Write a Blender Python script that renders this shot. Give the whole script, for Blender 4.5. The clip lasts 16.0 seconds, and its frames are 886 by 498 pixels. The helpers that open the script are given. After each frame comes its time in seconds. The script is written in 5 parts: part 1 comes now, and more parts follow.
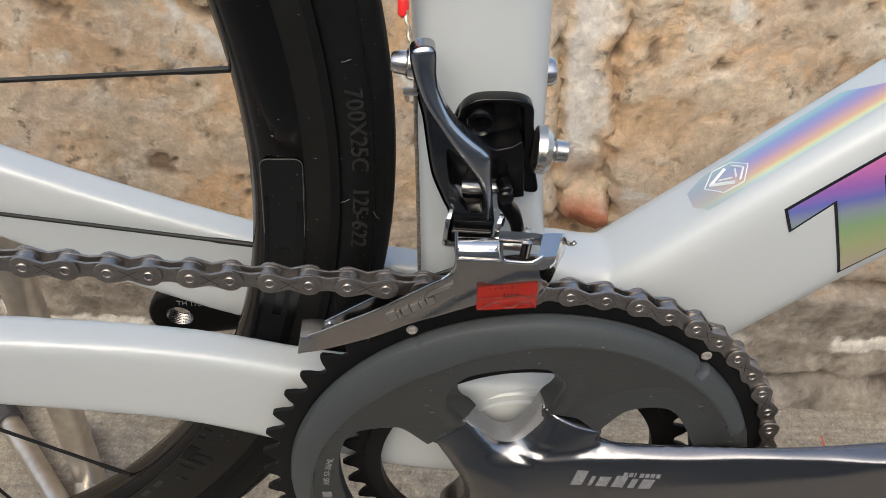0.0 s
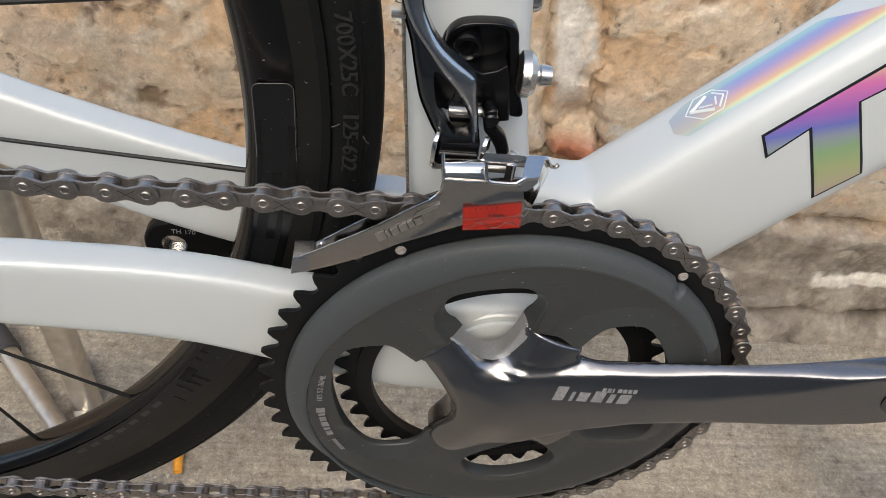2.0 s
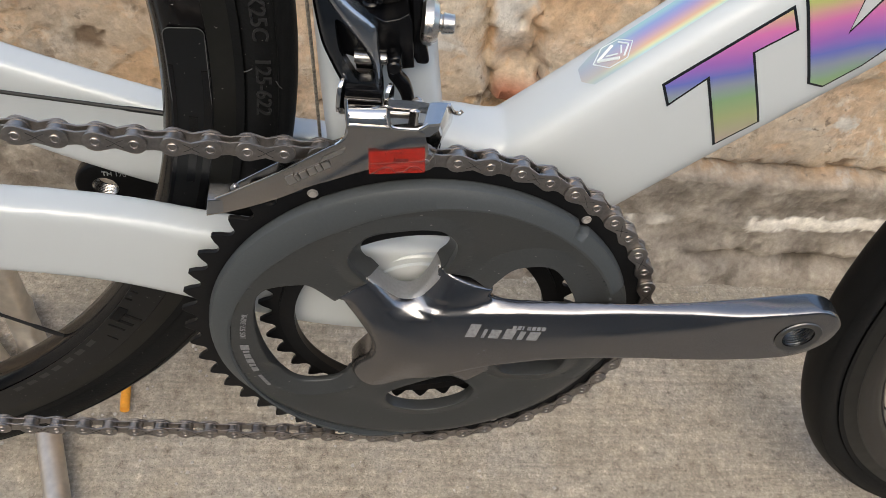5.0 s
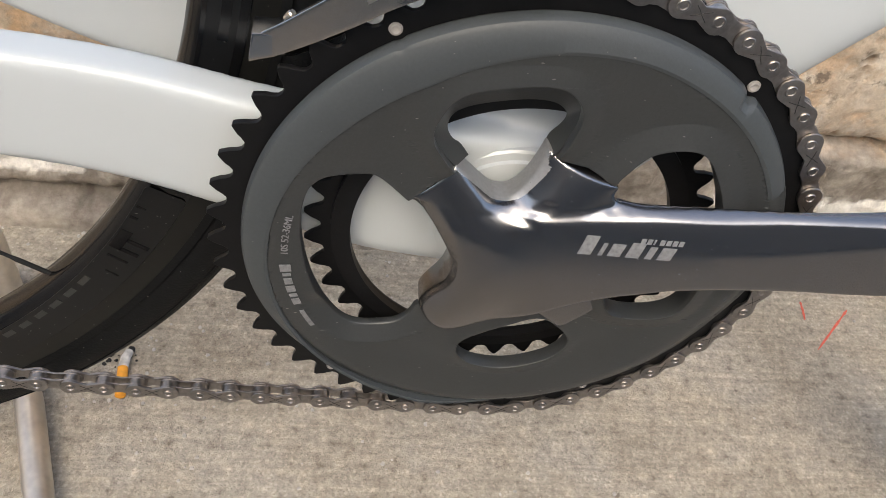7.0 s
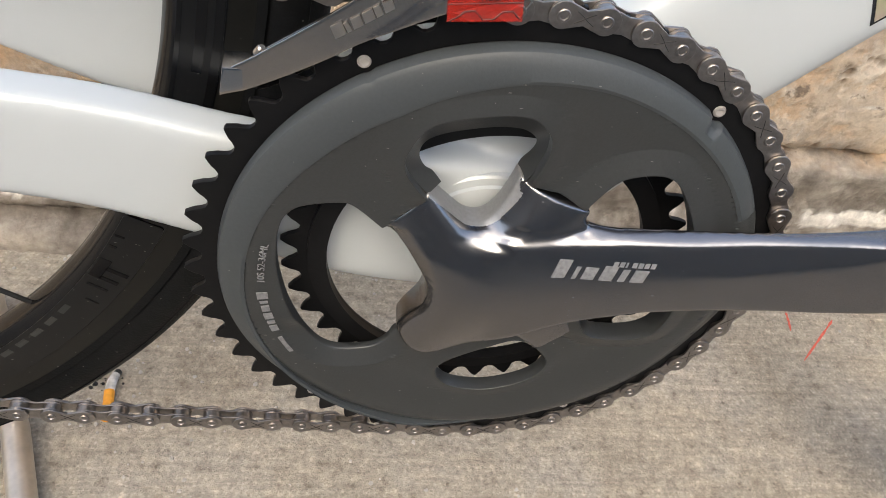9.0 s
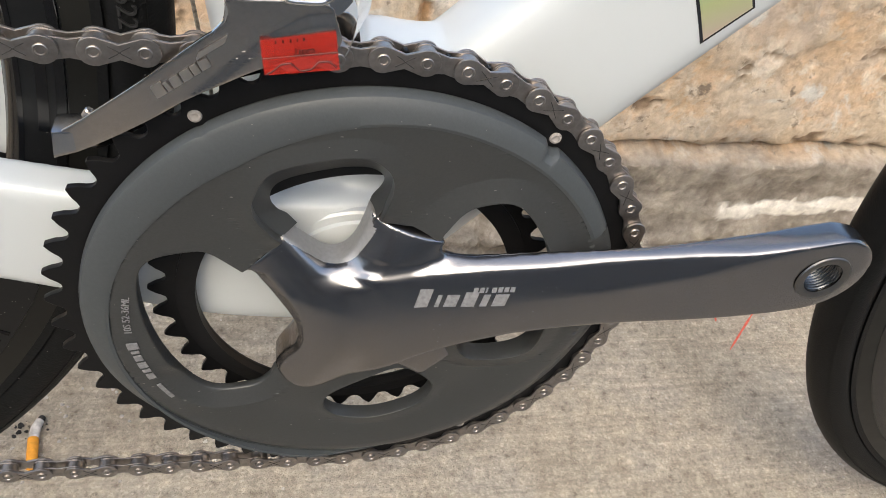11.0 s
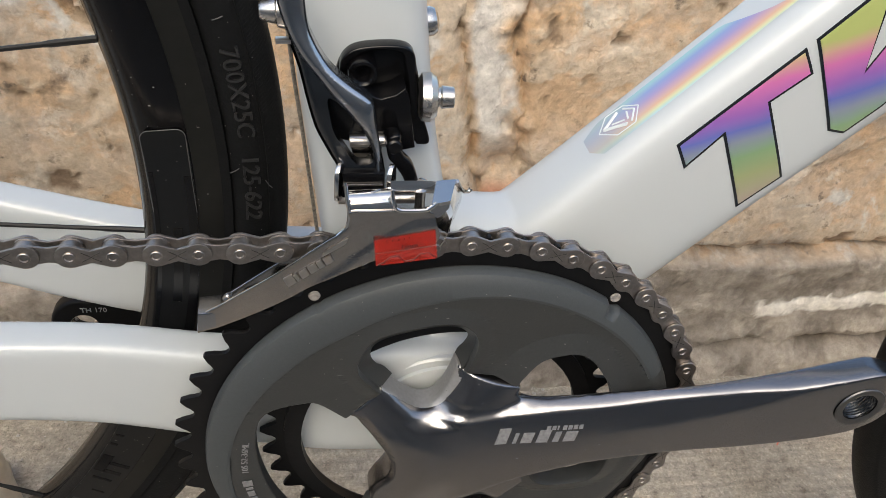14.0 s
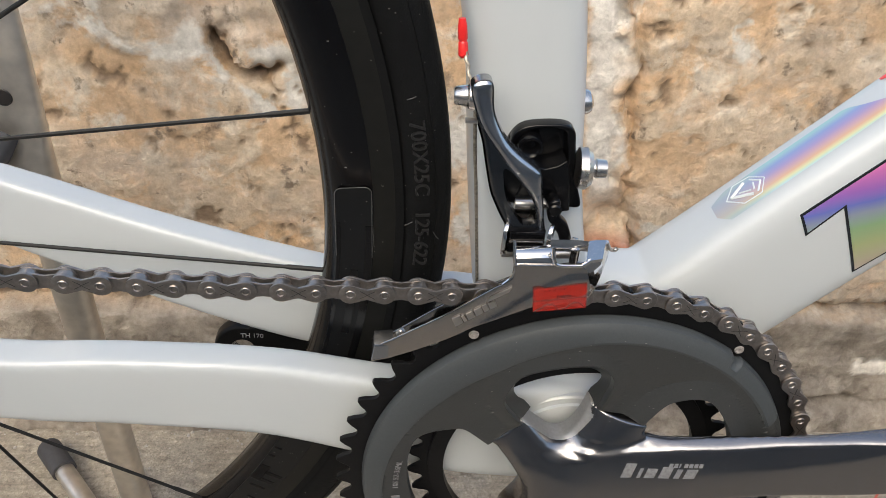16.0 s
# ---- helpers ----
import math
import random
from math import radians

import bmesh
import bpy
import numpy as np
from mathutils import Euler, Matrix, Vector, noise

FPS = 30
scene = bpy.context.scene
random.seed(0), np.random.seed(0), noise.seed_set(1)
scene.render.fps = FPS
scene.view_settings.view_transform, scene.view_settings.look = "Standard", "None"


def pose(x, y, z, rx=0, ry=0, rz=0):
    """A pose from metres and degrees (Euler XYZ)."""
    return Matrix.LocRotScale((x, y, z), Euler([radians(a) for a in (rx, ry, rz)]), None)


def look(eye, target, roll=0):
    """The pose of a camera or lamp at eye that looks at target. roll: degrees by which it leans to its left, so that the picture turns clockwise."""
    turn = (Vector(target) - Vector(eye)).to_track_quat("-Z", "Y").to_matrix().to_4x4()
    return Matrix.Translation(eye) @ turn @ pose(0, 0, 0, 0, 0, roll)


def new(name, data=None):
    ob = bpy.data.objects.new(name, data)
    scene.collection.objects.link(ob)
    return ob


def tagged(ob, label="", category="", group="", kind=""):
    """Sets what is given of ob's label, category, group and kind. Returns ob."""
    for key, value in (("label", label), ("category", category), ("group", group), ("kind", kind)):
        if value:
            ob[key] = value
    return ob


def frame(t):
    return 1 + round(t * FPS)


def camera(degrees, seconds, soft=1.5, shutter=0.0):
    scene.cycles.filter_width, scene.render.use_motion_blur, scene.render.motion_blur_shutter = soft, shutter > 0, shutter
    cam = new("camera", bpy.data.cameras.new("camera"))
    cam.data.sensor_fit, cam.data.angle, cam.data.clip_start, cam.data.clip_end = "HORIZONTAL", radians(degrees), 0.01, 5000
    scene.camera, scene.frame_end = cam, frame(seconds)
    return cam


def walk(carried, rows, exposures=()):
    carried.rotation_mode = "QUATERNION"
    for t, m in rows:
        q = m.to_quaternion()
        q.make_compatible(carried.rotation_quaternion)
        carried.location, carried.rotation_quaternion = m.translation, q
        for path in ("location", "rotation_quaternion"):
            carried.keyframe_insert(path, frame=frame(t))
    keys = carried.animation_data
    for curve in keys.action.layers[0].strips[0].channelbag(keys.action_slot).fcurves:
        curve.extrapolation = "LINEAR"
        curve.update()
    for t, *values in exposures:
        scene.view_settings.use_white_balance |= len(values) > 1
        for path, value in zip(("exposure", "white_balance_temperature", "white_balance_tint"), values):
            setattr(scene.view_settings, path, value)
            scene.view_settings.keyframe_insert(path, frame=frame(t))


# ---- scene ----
from mathutils.bvhtree import BVHTree

cam = camera(57.94, 16.0, soft=0.45)
BB = 0.3214  # height of the bottom bracket over the ground
ROWS = [
    (0, -0.06974, -0.19918, 0.29006, -7.137, -40.066, 7.919),
    (0.5, -0.0705, -0.19804, 0.28972, -7.153, -40.083, 7.853),
    (1, -0.07298, -0.19908, 0.29136, -7.524, -40.019, 8.004),
    (1.5, -0.07267, -0.2014, 0.29085, -7.794, -40.262, 8.121),
    (2, -0.06906, -0.21223, 0.29135, -8.789, -43.935, 9.135),
    (2.5, -0.0606, -0.21487, 0.3022, -9.783, -46.514, 9.991),
    (3, -0.04756, -0.21869, 0.3088, -10.506, -46.732, 10.455),
    (5.5, -0.04914, -0.22212, 0.2966, -13.454, -47.518, 12.753),
    (6, -0.06321, -0.22072, 0.25814, -13.267, -46.704, 12.986),
    (6.5, -0.07125, -0.21037, 0.21595, -12.732, -45.627, 12.917),
    (7, -0.06941, -0.20031, 0.2019, -12.643, -45.113, 12.874),
    (7.5, -0.07124, -0.20031, 0.19916, -12.598, -44.709, 12.862),
    (8, -0.06926, -0.20019, 0.20365, -12.65, -44.511, 12.815),
    (8.2, -0.06932, -0.20018, 0.20439, -12.651, -44.455, 12.696),
    (10.3, -0.04047, -0.19702, 0.21654, -14.974, -43.648, 10.991),
    (10.5, -0.03647, -0.1979, 0.21767, -15.706, -43.514, 10.975),
    (11, -0.02984, -0.20014, 0.22414, -16.36, -43.373, 10.371),
    (11.5, -0.03092, -0.20181, 0.24015, -16.39, -42.476, 9.54),
    (12, -0.03868, -0.20495, 0.25384, -15.658, -40.947, 8.338),
    (12.5, -0.04522, -0.20634, 0.26023, -14.754, -39.827, 7.489),
    (13, -0.0483, -0.20374, 0.26883, -13.776, -38.7, 6.66),
    (13.5, -0.05314, -0.20571, 0.27153, -13.122, -38.349, 6.295),
    (14, -0.05446, -0.20999, 0.27098, -12.408, -38.165, 6.186),
    (14.5, -0.05489, -0.2144, 0.27177, -11.914, -38.127, 6.393),
    (15, -0.05652, -0.22317, 0.27295, -11.064, -37.836, 6.411),
    (15.5, -0.06833, -0.22815, 0.28796, -9.5, -37.43, 6.191),
    (16, -0.09053, -0.23682, 0.29757, -5.692, -35.985, 4.66),
]



def eye_pose(x, y, z, yaw, pitch, roll):
    return pose(x, y, z + BB) @ pose(0, 0, 0, 0, 0, yaw) @ pose(0, 0, 0, 90 + pitch) @ pose(0, 0, 0, 0, 0, roll)


walk(cam, [(r[0], eye_pose(*r[1:])) for r in ROWS], exposures=[(0.0, 1.06, 7000, 6), (3.0, 1.22, 7000, 6), (5.5, 1.14, 7000, 6), (6.5, 1.39, 7000, 7), (8.0, 1.48, 7000, 7), (11.0, 1.60, 7000, 6), (12.0, 1.61, 7000, 6), (12.6, 1.35, 7000, 6), (14.5, 1.15, 7000, 6), (16.0, 1.17, 7000, 6)])

# ---- light: a bright overcast sky ----
world = bpy.data.worlds.new("sky")
scene.world = world
world.use_nodes = True
wn = world.node_tree.nodes
sky = wn.new("ShaderNodeTexSky")
sky.sky_type, sky.sun_disc = "NISHITA", False
sky.sun_elevation, sky.sun_rotation = radians(47), radians(197)
sky.air_density, sky.dust_density, sky.ozone_density = 1.0, 3.0, 1.0
world.node_tree.links.new(sky.outputs[0], wn["Background"].inputs[0])
wn["Background"].inputs[1].default_value = 0.15
sun = new("sun", bpy.data.lights.new("sun", "SUN"))
sun.data.energy, sun.data.angle, sun.data.color = 0.6, radians(50), (1.0, 0.95, 0.86)
sun.matrix_world = look((-0.65, -2.3, 2.8), (0, 0, 0.2))


# ---- materials ----
def mat(name, base, rough=0.5, metal=0.0, coat=0.0, coat_rough=0.03, grain=0.0, grain_scale=300.0, bump=0.0, bump_scale=400.0,
        blotch=0.0, blotch_scale=25.0, spec=0.5, rough_var=0.0):
    m = bpy.data.materials.new(name)
    m.use_nodes = True
    nt = m.node_tree
    b = nt.nodes["Principled BSDF"]
    b.inputs["Base Color"].default_value = (*base, 1)
    b.inputs["Roughness"].default_value = rough
    b.inputs["Metallic"].default_value = metal
    b.inputs["Coat Weight"].default_value = coat
    b.inputs["Coat Roughness"].default_value = coat_rough
    b.inputs["Specular IOR Level"].default_value = spec
    co = nt.nodes.new("ShaderNodeTexCoord")
    col = None
    if grain or blotch:
        last = None
        for amount, sc in ((grain, grain_scale), (blotch, blotch_scale)):
            if not amount:
                continue
            n = nt.nodes.new("ShaderNodeTexNoise")
            n.inputs["Scale"].default_value, n.inputs["Detail"].default_value = sc, 5
            nt.links.new(co.outputs["Object"], n.inputs["Vector"])
            r = nt.nodes.new("ShaderNodeMapRange")
            r.inputs["From Min"].default_value, r.inputs["From Max"].default_value = 0.3, 0.7
            r.inputs["To Min"].default_value, r.inputs["To Max"].default_value = 1 - amount, 1 + amount
            nt.links.new(n.outputs[0], r.inputs[0])
            mx = nt.nodes.new("ShaderNodeMix")
            mx.data_type, mx.blend_type = "RGBA", "MULTIPLY"
            mx.inputs[0].default_value = 1
            if last is None:
                mx.inputs[6].default_value = (*base, 1)
            else:
                nt.links.new(last, mx.inputs[6])
            nt.links.new(r.outputs[0], mx.inputs[7])
            last = mx.outputs[2]
        nt.links.new(last, b.inputs["Base Color"])
    if rough_var:
        n = nt.nodes.new("ShaderNodeTexNoise")
        n.inputs["Scale"].default_value, n.inputs["Detail"].default_value = 60, 6
        nt.links.new(co.outputs["Object"], n.inputs["Vector"])
        r = nt.nodes.new("ShaderNodeMapRange")
        r.inputs["To Min"].default_value, r.inputs["To Max"].default_value = max(rough - rough_var, 0.02), rough + rough_var
        nt.links.new(n.outputs[0], r.inputs[0])
        nt.links.new(r.outputs[0], b.inputs["Roughness"])
    if bump:
        n = nt.nodes.new("ShaderNodeTexNoise")
        n.inputs["Scale"].default_value, n.inputs["Detail"].default_value = bump_scale, 4
        nt.links.new(co.outputs["Object"], n.inputs["Vector"])
        bp = nt.nodes.new("ShaderNodeBump")
        bp.inputs["Strength"].default_value, bp.inputs["Distance"].default_value = bump, 0.001
        nt.links.new(n.outputs[0], bp.inputs["Height"])
        nt.links.new(bp.outputs[0], b.inputs["Normal"])
    return m


def ramp(nt, stops):
    r = nt.nodes.new("ShaderNodeValToRGB")
    e = r.color_ramp.elements
    while len(e) < len(stops):
        e.new(0.5)
    for k, (p, c) in zip(e, stops):
        k.position, k.color = p, (*c, 1)
    return r


WHITE = mat("white_gloss_paint", (0.455, 0.484, 0.498), 0.32, coat=0.4, coat_rough=0.22, blotch=0.012)
RING_BLACK = mat("black_anodised", (0.005, 0.005, 0.0055), 0.42, spec=0.2, grain=0.15, bump=0.05, rough_var=0.08)
COVER = mat("dark_grey_satin", (0.030, 0.0318, 0.0322), 0.40, spec=0.5, grain=0.08, grain_scale=900, bump=0.06, bump_scale=1500, rough_var=0.06, blotch=0.06)
BAND = mat("slate_grey_satin", (0.046, 0.0515, 0.055), 0.45, spec=0.4, grain=0.06, grain_scale=900, bump=0.06, bump_scale=1500, rough_var=0.05)
CRANK = mat("polished_dark_alloy", (0.245, 0.24, 0.245), 0.25, metal=1.0, grain=0.02, grain_scale=500)
MATTE_ALLOY = mat("matte_grey_alloy", (0.17, 0.165, 0.16), 0.42, metal=1.0, grain=0.05, grain_scale=700)
CAST = mat("cast_grey_alloy", (0.34, 0.34, 0.34), 0.5, metal=0.7, grain=0.06, grain_scale=700, bump=0.1, bump_scale=1500)
CHAIN = mat("chain_steel", (0.34, 0.31, 0.29), 0.38, metal=1.0, grain=0.12, grain_scale=500, rough_var=0.1, blotch=0.12, blotch_scale=60)
SMOKED = mat("warm_polished_steel", (0.46, 0.42, 0.385), 0.22, metal=1.0, rough_var=0.05, grain=0.06, grain_scale=900)
CHROME = mat("chrome_steel", (0.66, 0.64, 0.62), 0.13, metal=1.0, rough_var=0.05, grain=0.03)
DARK_CHROME = mat("dark_polished_alloy", (0.40, 0.41, 0.43), 0.22, metal=1.0, rough_var=0.05, grain=0.03)
STEEL = mat("satin_steel", (0.6, 0.57, 0.54), 0.28, metal=1.0, rough_var=0.08)
GLOSS_BLACK = mat("gloss_black_paint", (0.0032, 0.0032, 0.0038), 0.19, spec=0.24, rough_var=0.05)
RUBBER = mat("tyre_rubber", (0.0042, 0.0044, 0.0047), 0.55, spec=0.15, grain=0.2, grain_scale=250, bump=0.25, bump_scale=900, blotch=0.15)
TRACK = mat("brake_track", (0.008, 0.008, 0.0072), 0.40, spec=0.24, grain=0.15, grain_scale=200, rough_var=0.1)
CARBON = mat("gloss_black_rim", (0.003, 0.0028, 0.003), 0.16, spec=0.4, coat=0.0, rough_var=0.04)
CABLE = mat("dark_cable_wire", (0.28, 0.25, 0.21), 0.45, metal=0.8, grain=0.4, grain_scale=900)
PATCH = mat("satin_grey_black_film", (0.006, 0.0063, 0.0068), 0.32, spec=0.28, grain=0.1, grain_scale=300)
DASH = mat("grey_dash_print", (0.024, 0.025, 0.024), 0.45)
TWIST = mat("twisted_wire", (0.42, 0.38, 0.31), 0.45, metal=0.7, grain=0.4, grain_scale=900)
SPOKE = mat("black_spoke", (0.009, 0.0085, 0.008), 0.5, spec=0.3)
STAND = mat("brushed_stand_steel", (0.66, 0.62, 0.56), 0.42, metal=1.0, grain=0.1, grain_scale=120, rough_var=0.12, blotch=0.12)
CAP = mat("grey_rubber_cap", (0.05, 0.05, 0.055), 0.6, grain=0.1)
RED = mat("red_plastic", (0.65, 0.02, 0.02), 0.35)
PRINT = mat("silver_grey_print", (0.42, 0.43, 0.44), 0.45)
ZINC = mat("pale_zinc", (0.27, 0.25, 0.235), 0.5, grain=0.1)
LEG = mat("dark_grey_alloy", (0.10, 0.104, 0.11), 0.24, metal=1.0, rough_var=0.05)
# paler than the tyre: light caught by the moulded letters, put into the colour
LIT_RUBBER = mat("lit_rubber_letters", (0.009, 0.009, 0.0095), 0.6, grain=0.4, grain_scale=400)
DUST = mat("pale_dust", (0.16, 0.155, 0.145), 0.9)
HAIR = mat("grey_rubber_hair", (0.07, 0.07, 0.07), 0.6)
FAINT = mat("faded_grey_print", (0.165, 0.165, 0.17), 0.5, grain=0.25, grain_scale=700)
ENGRAVE = mat("light_etched_steel", (0.54, 0.50, 0.46), 0.36, metal=1.0)
STAMP = mat("stamped_groove", (0.05, 0.045, 0.042), 0.5, metal=0.6)
INK = mat("black_ink", (0.012, 0.010, 0.010), 0.5)
OUTLINE = mat("black_decal_edge", (0.008, 0.010, 0.014), 0.25, coat=0.6)
WHITE_INK = mat("white_ink", (0.62, 0.66, 0.66), 0.3, coat=0.6)
ORANGE = mat("orange_filter_paper", (0.85, 0.36, 0.04), 0.7, grain=0.1)
PAPER = mat("ashy_paper", (0.55, 0.53, 0.5), 0.9, grain=0.3, grain_scale=200)
ASH = mat("black_ash", (0.02, 0.02, 0.02), 0.95, grain=0.4)
CHALK = mat("red_chalk", (0.62, 0.13, 0.09), 0.9, grain=0.2)
PEBBLE = mat("pale_grit", (0.45, 0.42, 0.38), 0.85, grain=0.3, grain_scale=100)


def film_red():
    m = bpy.data.materials.new("clear_red_film")
    m.use_nodes = True
    nt = m.node_tree
    b = nt.nodes["Principled BSDF"]
    b.inputs["Base Color"].default_value = (0.43, 0.022, 0.013, 1)
    b.inputs["Roughness"].default_value = 0.25
    b.inputs["Alpha"].default_value = 0.52
    return m


FILM = film_red()


def hologram(name, way, lo, hi, stops, wobble=0.08, fade=None):
    """A colour-shifting foil: bands of colour that follow one another from lo to hi along the given way."""
    m = bpy.data.materials.new(name)
    m.use_nodes = True
    nt = m.node_tree
    b = nt.nodes["Principled BSDF"]
    co = nt.nodes.new("ShaderNodeTexCoord")
    dot = nt.nodes.new("ShaderNodeVectorMath")
    dot.operation = "DOT_PRODUCT"
    dot.inputs[1].default_value = way
    nt.links.new(co.outputs["Object"], dot.inputs[0])
    rg = nt.nodes.new("ShaderNodeMapRange")
    rg.inputs["From Min"].default_value, rg.inputs["From Max"].default_value = lo, hi
    nt.links.new(dot.outputs["Value"], rg.inputs[0])
    n = nt.nodes.new("ShaderNodeTexNoise")
    n.inputs["Scale"].default_value, n.inputs["Detail"].default_value = 45, 3
    nt.links.new(co.outputs["Object"], n.inputs["Vector"])
    ad = nt.nodes.new("ShaderNodeMath")
    ad.operation = "MULTIPLY_ADD"
    nt.links.new(n.outputs[0], ad.inputs[0])
    ad.inputs[1].default_value = wobble
    nt.links.new(rg.outputs[0], ad.inputs[2])
    r = ramp(nt, [(p + wobble / 2, c) for p, c in stops])
    nt.links.new(ad.outputs[0], r.inputs[0])
    tint = r.outputs[0]
    if fade:
        # one end of the foil turns towards a plain grey
        way2, lo2, hi2, grey = fade
        dot2 = nt.nodes.new("ShaderNodeVectorMath")
        dot2.operation = "DOT_PRODUCT"
        dot2.inputs[1].default_value = way2
        nt.links.new(co.outputs["Object"], dot2.inputs[0])
        rg2 = nt.nodes.new("ShaderNodeMapRange")
        rg2.inputs["From Min"].default_value, rg2.inputs["From Max"].default_value = lo2, hi2
        rg2.inputs["To Min"].default_value, rg2.inputs["To Max"].default_value = 0.75, 0.0
        nt.links.new(dot2.outputs["Value"], rg2.inputs[0])
        mx = nt.nodes.new("ShaderNodeMix")
        mx.data_type = "RGBA"
        mx.inputs[7].default_value = (*grey, 1)
        nt.links.new(rg2.outputs[0], mx.inputs[0])
        nt.links.new(tint, mx.inputs[6])
        tint = mx.outputs[2]
    nt.links.new(tint, b.inputs["Base Color"])
    b.inputs["Metallic"].default_value = 0.25
    b.inputs["Roughness"].default_value = 0.3
    b.inputs["Coat Weight"].default_value = 1.0
    return m


HOLO = hologram("holographic_foil", (-0.4, 0, 1), 0.050, 0.122, [
    (0.04, (0.42, 0.35, 0.28)), (0.22, (0.36, 0.40, 0.20)), (0.36, (0.24, 0.38, 0.20)), (0.47, (0.26, 0.30, 0.38)), (0.55, (0.14, 0.17, 0.52)), (0.64, (0.34, 0.14, 0.48)),
    (0.77, (0.66, 0.18, 0.44)), (0.85, (0.62, 0.36, 0.30)), (0.92, (0.46, 0.52, 0.18))])
STRIP = hologram("rainbow_foil_strip", (0, 1, 0), 0.0386, 0.0575, [
    (0.0, (0.40, 0.58, 0.68)), (0.06, (0.52, 0.66, 0.56)), (0.13, (0.72, 0.68, 0.36)), (0.24, (0.72, 0.42, 0.25)), (0.40, (0.55, 0.33, 0.36)), (0.56, (0.36, 0.28, 0.48)), (0.74, (0.24, 0.30, 0.52)), (0.92, (0.30, 0.48, 0.48))], 0.03,
    ((0.69, 0, 0.724), 0.128, 0.150, (0.36, 0.39, 0.37)))


def wall_material():
    m = bpy.data.materials.new("weathered_masonry")
    m.use_nodes = True
    nt = m.node_tree
    b = nt.nodes["Principled BSDF"]
    co = nt.nodes.new("ShaderNodeTexCoord")

    def noise_tex(scale, detail, rough=0.6, dist=0.0):
        n = nt.nodes.new("ShaderNodeTexNoise")
        n.inputs["Scale"].default_value, n.inputs["Detail"].default_value = scale, detail
        n.inputs["Roughness"].default_value, n.inputs["Distortion"].default_value = rough, dist
        nt.links.new(co.outputs["Object"], n.inputs["Vector"])
        return n

    def mix(fac, a, c, blend="MIX"):
        x = nt.nodes.new("ShaderNodeMix")
        x.data_type, x.blend_type = "RGBA", blend
        for k, v in ((0, fac), (6, a), (7, c)):
            if isinstance(v, (int, float)):
                x.inputs[k].default_value = v
            elif isinstance(v, tuple):
                x.inputs[k].default_value = (*v, 1)
            else:
                nt.links.new(v, x.inputs[k])
        return x.outputs[2]

    def steps(n, lo, hi):
        r = nt.nodes.new("ShaderNodeMapRange")
        r.inputs["From Min"].default_value, r.inputs["From Max"].default_value = lo, hi
        nt.links.new(n.outputs[0], r.inputs[0])
        return r.outputs[0]

    def field(key):
        a = nt.nodes.new("ShaderNodeAttribute")
        a.attribute_name = key
        return a.outputs["Fac"]

    base = ramp(nt, [(0.30, (0.44, 0.31, 0.20)), (0.42, (0.58, 0.42, 0.275)), (0.50, (0.60, 0.465, 0.335)), (0.58, (0.56, 0.46, 0.36)), (0.70, (0.48, 0.415, 0.35))])
    nt.links.new(noise_tex(9, 7, 0.58, 0.3).outputs[0], base.inputs[0])
    c = mix(steps(noise_tex(12, 6, 0.60, 0.3), 0.50, 0.62), base.outputs[0], (0.62, 0.435, 0.27))
    cr = ramp(nt, [(0.30, (0.42, 0.36, 0.29)), (0.46, (0.54, 0.45, 0.34)), (0.56, (0.62, 0.54, 0.43)), (0.70, (0.48, 0.44, 0.39))])
    nt.links.new(noise_tex(14, 8, 0.7, 0.4).outputs[0], cr.inputs[0])
    half = nt.nodes.new("ShaderNodeMath")
    half.operation = "MULTIPLY"
    half.inputs[1].default_value = 0.75
    nt.links.new(field("crust"), half.inputs[0])
    c = mix(half.outputs[0], c, cr.outputs[0])
    c = mix(steps(noise_tex(11, 9, 0.7, 0.3), 0.55, 0.72), c, (0.38, 0.345, 0.30))
    c = mix(steps(noise_tex(26, 7, 0.6, 0.3), 0.56, 0.66), c, (0.66, 0.59, 0.49))
    c = mix(steps(noise_tex(21, 8, 0.68, 0.2), 0.60, 0.72), c, (0.16, 0.12, 0.09))
    c = mix(steps(noise_tex(13.7, 6, 0.55, 0.4), 0.60, 0.645), c, (0.64, 0.62, 0.57))
    c = mix(steps(noise_tex(52, 5, 0.6, 0.2), 0.63, 0.70), c, (0.24, 0.19, 0.145))
    # shade inside the recesses, painted as a darker brown
    c = mix(field("shaded_pit"), c, (0.27, 0.20, 0.14))
    c = mix(1.0, c, (1.02, 1.0, 0.99), "MULTIPLY")
    rb = nt.nodes.new("ShaderNodeAttribute")
    rb.attribute_name = "brick"
    c = mix(rb.outputs["Fac"], c, (0.42, 0.17, 0.10))
    # the joint of pale mortar and the plain cement foot carry their own colours
    at = nt.nodes.new("ShaderNodeAttribute")
    at.attribute_name = "mortar"
    c = mix(at.outputs["Fac"], c, mix(steps(noise_tex(40, 6), 0.35, 0.65), (0.82, 0.78, 0.72), (0.62, 0.58, 0.53)))
    at2 = nt.nodes.new("ShaderNodeAttribute")
    at2.attribute_name = "foot"
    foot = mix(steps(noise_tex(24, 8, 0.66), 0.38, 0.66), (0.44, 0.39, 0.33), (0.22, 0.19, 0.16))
    # the foot's hollows get their shade as colour as well
    c = mix(at2.outputs["Fac"], c, mix(field("shaded_pit"), foot, (0.12, 0.10, 0.08)))
    at3 = nt.nodes.new("ShaderNodeAttribute")
    at3.attribute_name = "paint"
    c = mix(at3.outputs["Fac"], c, (0.80, 0.76, 0.69))
